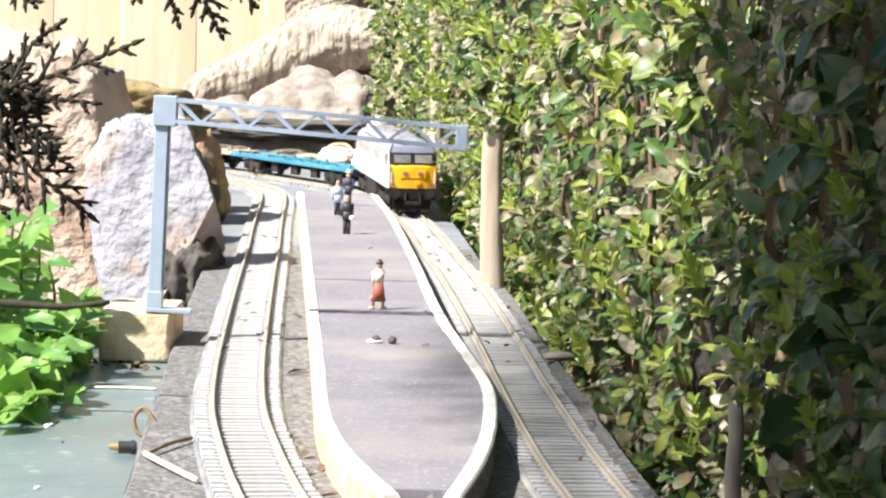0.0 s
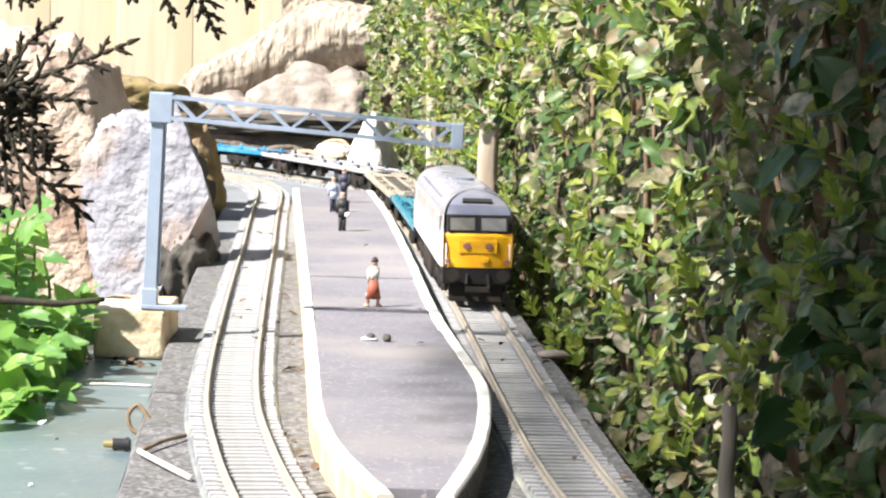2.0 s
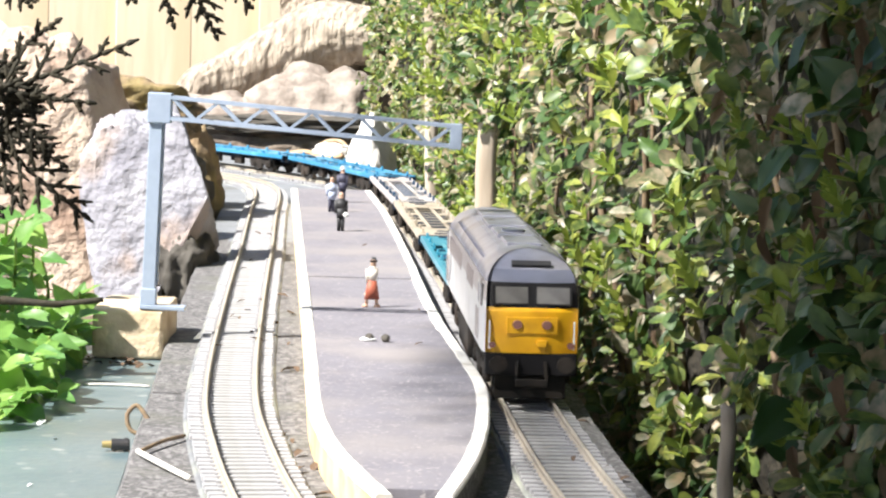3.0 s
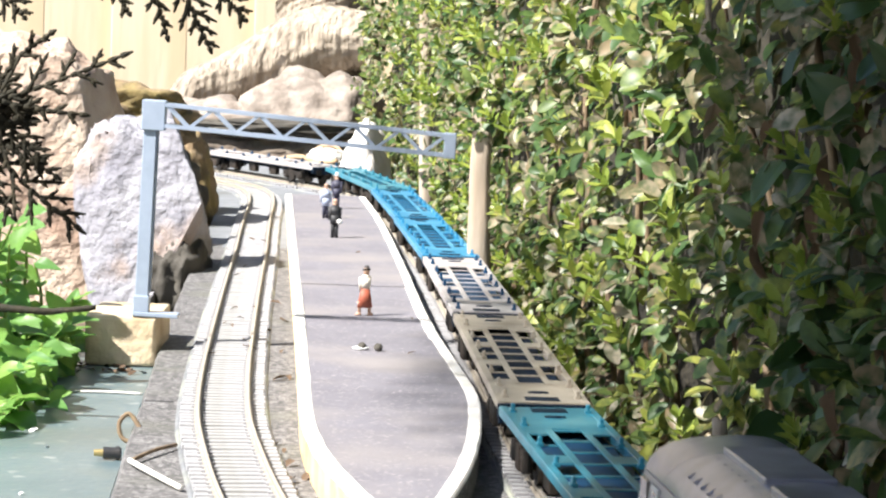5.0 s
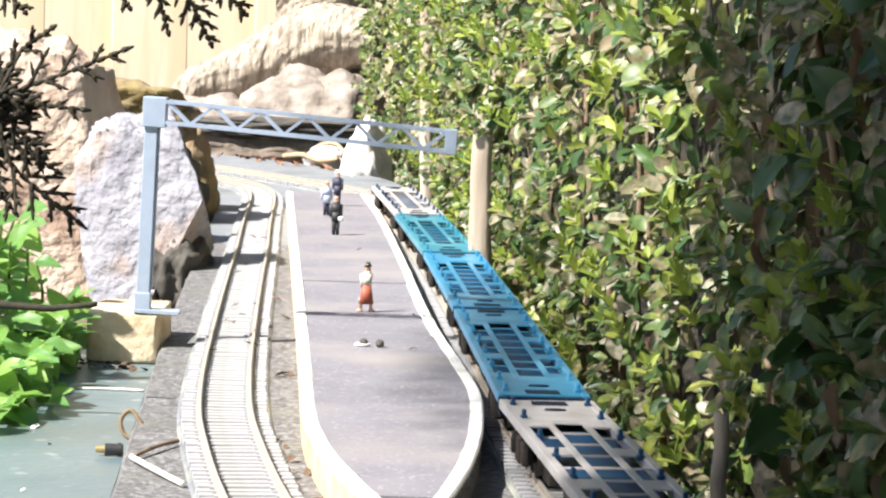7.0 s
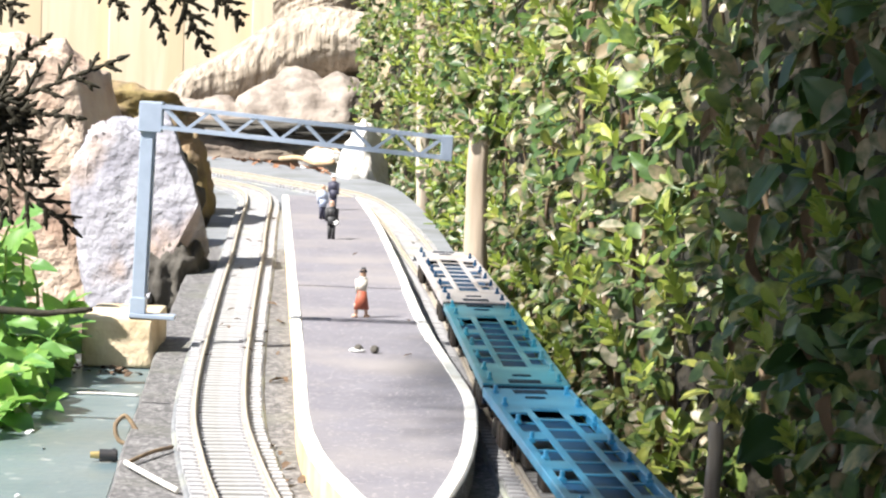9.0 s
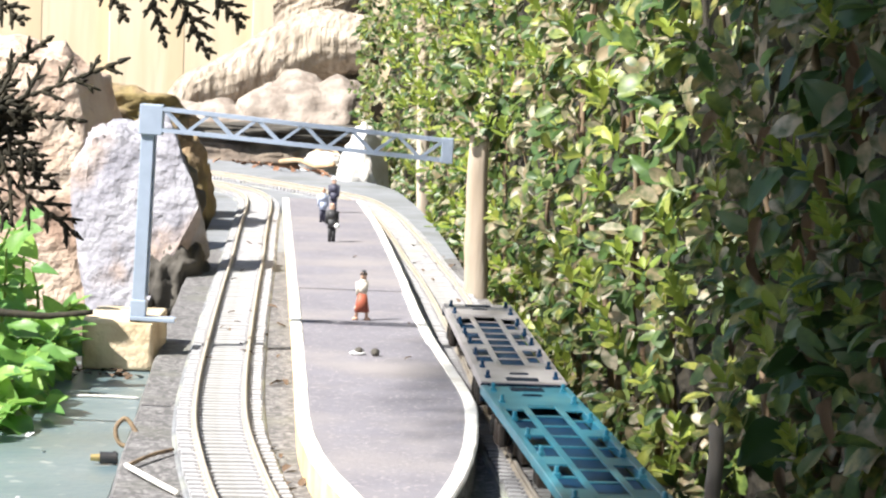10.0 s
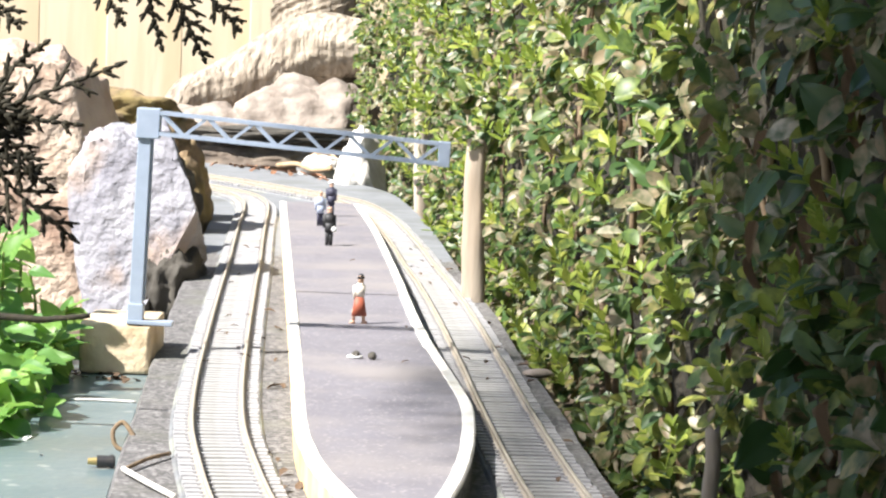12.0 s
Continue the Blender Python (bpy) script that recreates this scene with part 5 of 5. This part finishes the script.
        for k in (-1, 1):
            bm = bmesh.new()
            cyl(bm, 0.0017, 0.0015, 0.0006, pose(s * 0.1263, k * 0.0048, 0.0243, 0, 90, 0), 16)
            part("marker_light", bm, M_LAMP, nose, "round dark marker light")
            bm = bmesh.new()
            cyl(bm, 0.0012, 0.0012, 0.0010, pose(s * 0.1253, k * 0.0128, 0.0165, 0, 90, 0), 12)
            part("tail_lamp", bm, M_LAMP, nose, "small red lamp")
            bm = bmesh.new()
            bar(bm, (s * 0.1252, k * 0.0138, 0.0150), (s * 0.1250, k * 0.0138, 0.0255), 0.0005)
            part("handrail", bm, M_WHITE, nose, "thin pale handrail")
        boxed("lamp_bracket", (s * 0.1256 - 0.0006, s * 0.1256 + 0.0006, 0.0018, 0.0050, 0.0160, 0.0185), M_YELLOW, nose, 0.0002)
        bm = bmesh.new()
        box(bm, -0.0012, 0.0012, -0.0065, 0.0065, -0.0006, 0.0006, 0.0002)
        part("horn_grille", bm, M_BLACK, t, "dark slot of the roof horn grille", pose(s * 0.1142, 0, 0.0461, 0, s * 40, 0))
        # below the nose
        boxed("buffer_beam", (s * 0.1235 - 0.0015, s * 0.1235 + 0.0015, -0.0150, 0.0150, 0.0050, 0.0134), M_CABBLACK, t, 0.0004, "black buffer beam")
        for k in (-1, 1):
            bm = bmesh.new()
            cyl(bm, 0.0014, 0.0014, 0.006, pose(s * 0.1275, k * 0.0110, 0.0100, 0, 90, 0), 12)
            cyl(bm, 0.0030, 0.0030, 0.0008, pose(s * 0.1305, k * 0.0110, 0.0100, 0, 90, 0), 18)
            part("buffer", bm, M_UNDER, t, "black sprung buffer")
            bm = bmesh.new()
            bar(bm, (s * 0.1255, k * 0.0045, 0.0105), (s * 0.1275, k * 0.0050, 0.0035), 0.0009)
            part("brake_pipe", bm, M_UNDER, t)
        boxed("snowplough", (s * 0.1215 - 0.0008, s * 0.1215 + 0.0008, -0.0125, 0.0125, 0.0018, 0.0100), M_UNDER, t, 0.0003)
        coupling(t, s * 0.1240, s)
        for k in (-1, 1):
            # cab doors, side windows, steps
            x = s * 0.1005
            y = k * (W + 0.00015)
            d = boxed("cab_door", (x - 0.0040, x + 0.0040, min(y, y - k * 0.0006), max(y, y - k * 0.0006), 0.0140, 0.0385), M_LOCOGREY, t, 0.0002, "pale grey cab door")
            yy = y + k * 0.0001
            boxed("door_window", (x - 0.0022, x + 0.0022, min(yy, yy - k * 0.0008), max(yy, yy - k * 0.0008), 0.0300, 0.0372), M_GLASS, d, 0.0002, "dark door window")
            bm = bmesh.new()
            bar(bm, (x - 0.0046, y + k * 0.0004, 0.016), (x - 0.0046, y + k * 0.0004, 0.028), 0.0004)
            bar(bm, (x + 0.0046, y + k * 0.0004, 0.016), (x + 0.0046, y + k * 0.0004, 0.028), 0.0004)
            part("handrail", bm, M_LOCOUPPER, d)
            x = s * 0.1120
            boxed("cab_window", (x - 0.0036, x + 0.0036, min(k * 0.0150, k * 0.01625), max(k * 0.0150, k * 0.01635), 0.0298, 0.0382), M_GLASS, t, 0.0002, "dark cab side window")
        bogie(t, s * 0.0760, 0.031, (-0.0275, 0.0, 0.0275), 0.0072, 0.0128)
    # body bands, roof panels, side grilles
    for k in (-1, 1):
        y = k * (W * 0.985 + 0.0001)
        bm = bmesh.new()
        bar(bm, (-0.113, k * (W * 0.966 + 0.0002), 0.0396), (0.113, k * (W * 0.966 + 0.0002), 0.0396), 0.0005, 0.0008)
        part("gutter", bm, M_LOCOUPPER, t, "brown-grey gutter strip")
        for x0, x1 in ((-0.090, -0.058), (-0.05, -0.012), (0.03, 0.062)):
            bm = bmesh.new()
            ya, yb = sorted((k * (W * 0.99 - 0.0002), k * (W * 0.99 + 0.0004)))
            for q in range(9):
                x = x0 + (x1 - x0) * q / 8
                box(bm, x - 0.0004, x + 0.0004, ya, yb, 0.0310, 0.0375)
            box(bm, x0 - 0.001, x1 + 0.001, ya, yb - (0.0002 if k > 0 else 0), 0.0303, 0.0309)
            part("side_grille", bm, M_LOCOUPPER, t, "grey louvred side grille")
        boxed("fuel_tank", (-0.030, 0.030, min(k * 0.006, k * 0.0160), max(k * 0.006, k * 0.0145), 0.0035, 0.0165), M_UNDER, t, 0.0012, "black fuel tank")
    for x0, x1, w in ((-0.082, -0.045, 0.011), (-0.038, 0.002, 0.012), (0.010, 0.046, 0.011), (0.052, 0.082, 0.010)):
        boxed("roof_panel", (x0, x1, -w * 0.6, w * 0.6, 0.0480, 0.0511), M_LOCOROOF, t, 0.0004, "raised grey roof hatch")
    bm = bmesh.new()
    for q in range(26):
        x = -0.078 + q * 0.0062
        for k in (-1, 1):
            bar(bm, (x, k * 0.0080, 0.0490), (x, k * 0.0139, 0.0448), 0.0005)
    part("roof_rib", bm, M_LOCOROOF, t)
    bm = bmesh.new()
    cyl(bm, 0.0042, 0.0042, 0.0014, pose(0.032, 0, 0.0513), 20)
    part("fan_cowl", bm, M_LOCOBROW, t, "round dark roof fan cowl")
    # the body rides high on its bogies
    for ob in t.children:
        if ob.name.split(".")[0] not in ("bogie", "snowplough", "coupling", "fuel_tank"):
            ob.matrix_basis = Matrix.Translation((0, 0, 0.0055)) @ Matrix.Diagonal((1, 1.06, 0.92, 1)) @ ob.matrix_basis
    return t


WAGON_HALF = 0.1235


def wagon(material, label, floor=M_WHOLE, stud=None):
    t = empty("flat_wagon", label=label, category="wagon", group="container flat wagons")
    H, W, Z = WAGON_HALF, 0.0148, 0.0158
    for s in (-1, 1):
        y0, y1 = sorted((s * (W - 0.0026), s * W))
        boxed("side_sill", (-H, H, y0, y1, Z - 0.0030, Z), material, t, 0.0003)
        y0, y1 = sorted((s * 0.0043, s * 0.0064))
        boxed("centre_beam", (-0.082, 0.082, y0, y1, Z - 0.0007, Z - 0.0001), material, t, 0.0001)
        # end deck plates with a hatch and an oval boss
        x0, x1 = sorted((s * 0.080, s * (H - 0.0005)))
        e = boxed("end_deck", (x0, x1, -W + 0.0024, W - 0.0024, Z - 0.0008, Z - 0.0002), material, t, 0.0001)
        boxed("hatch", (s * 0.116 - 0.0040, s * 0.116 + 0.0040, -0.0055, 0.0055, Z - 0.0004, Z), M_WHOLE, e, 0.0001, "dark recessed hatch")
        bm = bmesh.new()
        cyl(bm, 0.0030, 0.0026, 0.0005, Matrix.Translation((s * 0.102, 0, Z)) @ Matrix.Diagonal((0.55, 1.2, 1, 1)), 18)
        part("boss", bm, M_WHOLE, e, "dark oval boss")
        boxed("headstock", (s * H - 0.0011, s * H + 0.0011, -W, W, Z - 0.0055, Z - 0.0008), M_WHOLE, t, 0.0003, "dark end beam")
        for k in (-1, 1):
            bm = bmesh.new()
            cyl(bm, 0.0012, 0.0012, 0.0035, pose(s * (H + 0.0022), k * 0.0108, 0.0112, 0, 90, 0), 10)
            cyl(bm, 0.0025, 0.0025, 0.0007, pose(s * (H + 0.0041), k * 0.0108, 0.0112, 0, 90, 0), 14)
            part("buffer", bm, M_UNDER, t, "black buffer")
        bogie(t, s * 0.0830, 0.0170, (-0.0120, 0.0120), 0.0058)
        coupling(t, s * (H - 0.002), s)
    for i in range(9):
        x = -0.078 + 0.0195 * i
        boxed("rib", (x - 0.0011, x + 0.0011, -0.0044, 0.0044, Z - 0.0007, Z - 0.0003), material, t)
    for s in (-1, 1):
        for g in range(4):
            x = -0.0765 + 0.051 * g
            y0, y1 = sorted((s * 0.0062, s * (W - 0.0024)))
            boxed("outer_plate", (x - 0.0065, x + 0.0065, y0, y1, Z - 0.0007, Z - 0.0002), material, t)
            if g < 3:
                boxed("outer_rib", (x + 0.0245, x + 0.0265, y0, y1, Z - 0.0008, Z - 0.0004), material, t)
        for x in (-0.113, -0.086, -0.050, -0.016, 0.016, 0.050, 0.086, 0.113):
            bm = bmesh.new()
            box(bm, x - 0.0011, x + 0.0011, s * 0.0117 - 0.0006, s * 0.0117 + 0.0006, Z - 0.0008, Z + 0.0024, 0.0003)
            box(bm, x - 0.0016, x + 0.0016, s * 0.0117 - 0.0010, s * 0.0117 + 0.0010, Z - 0.0008, Z + 0.0006, 0.0002)
            part("spigot", bm, stud or material, t, "small container spigot")
    boxed("spine", (-0.116, 0.116, -0.0030, 0.0030, 0.0084, 0.0117), M_WHOLE, t, 0.0004, "dark spine beam under the deck")
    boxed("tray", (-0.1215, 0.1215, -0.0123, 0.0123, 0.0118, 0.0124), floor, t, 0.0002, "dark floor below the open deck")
    for s in (-1, 1):
        for x in (-0.040, 0.0, 0.040):
            boxed("brake_gear", (x - 0.006, x + 0.006, s * 0.009 - 0.002, s * 0.009 + 0.002, 0.0040, 0.0117), M_UNDER, t, 0.0005)
    return t


LOCO = locomotive()
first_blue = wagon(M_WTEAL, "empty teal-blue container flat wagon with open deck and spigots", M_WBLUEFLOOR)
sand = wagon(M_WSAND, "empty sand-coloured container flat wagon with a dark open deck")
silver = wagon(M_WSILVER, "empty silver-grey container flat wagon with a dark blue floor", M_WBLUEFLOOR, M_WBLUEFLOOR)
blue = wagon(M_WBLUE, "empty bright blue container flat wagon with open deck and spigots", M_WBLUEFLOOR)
WAGONS = [first_blue, sand, silver, blue, tagged(copy_thing(blue, Matrix()), "empty bright blue container flat wagon behind another blue one"),
          copy_thing(first_blue, Matrix()), tagged(copy_thing(silver, Matrix()), "empty silver-grey flat wagon at the train's tail")]

# where the nose of the locomotive is along the line, by time
NOSE = ((0.0, 2.203), (1.5, 1.775), (2.5, 1.465), (3.2, 1.254), (4.8, 0.781), (5.5, 0.576), (6.5, 0.330), (8.0, -0.022), (9.5, -0.380), (10.5, -0.630), (11.2, -0.801), (12.0, -0.990))
COUPLED = 0.257


def nose_at(t):
    i = max(k for k in range(len(NOSE) - 1) if NOSE[k][0] <= t + 1e-9)
    (t0, s0), (t1, s1) = NOSE[i], NOSE[i + 1]
    slope = lambda k: (NOSE[min(k + 1, len(NOSE) - 1)][1] - NOSE[max(k - 1, 0)][1]) / (NOSE[min(k + 1, len(NOSE) - 1)][0] - NOSE[max(k - 1, 0)][0])
    h, w = t1 - t0, (t - t0) / (t1 - t0)
    return s0 * (2 * w**3 - 3 * w**2 + 1) + slope(i) * h * (w**3 - 2 * w**2 + w) + s1 * (-2 * w**3 + 3 * w**2) + slope(i + 1) * h * (w**3 - w**2)


def on_rails(s, half):
    """The pose of a vehicle whose middle is s along the line, carried by two bogies."""
    a, _ = RIGHT.at(s - half)
    b, _ = RIGHT.at(s + half)
    d = a - b
    c = (a + b) / 2
    return pose(c.x, c.y, 0.0, 0, 0, math.degrees(math.atan2(d.y, d.x)))


def motions():
    times = [round(0.2 * k, 2) for k in range(61)]
    walk(LOCO, [(t, on_rails(nose_at(t) + LOCO_HALF, 0.076)) for t in times])
    for k, w in enumerate(WAGONS):
        walk(w, [(t, on_rails(nose_at(t) + 0.2525 + 0.0030 + COUPLED * (k + 0.5), 0.083)) for t in times])


# ---- the tracks with their sleepers ----
track(LEFT, 0.0, LEFT.s[-1], 0.66, 1.45, "sun-bleached model railway track with close grey sleepers, curving past the platform")
track(RIGHT, -1.2, RIGHT.s[-1] - 0.05, 0.68, 1.45, "sun-bleached model railway track with close grey sleepers beside the hedge")
motions()
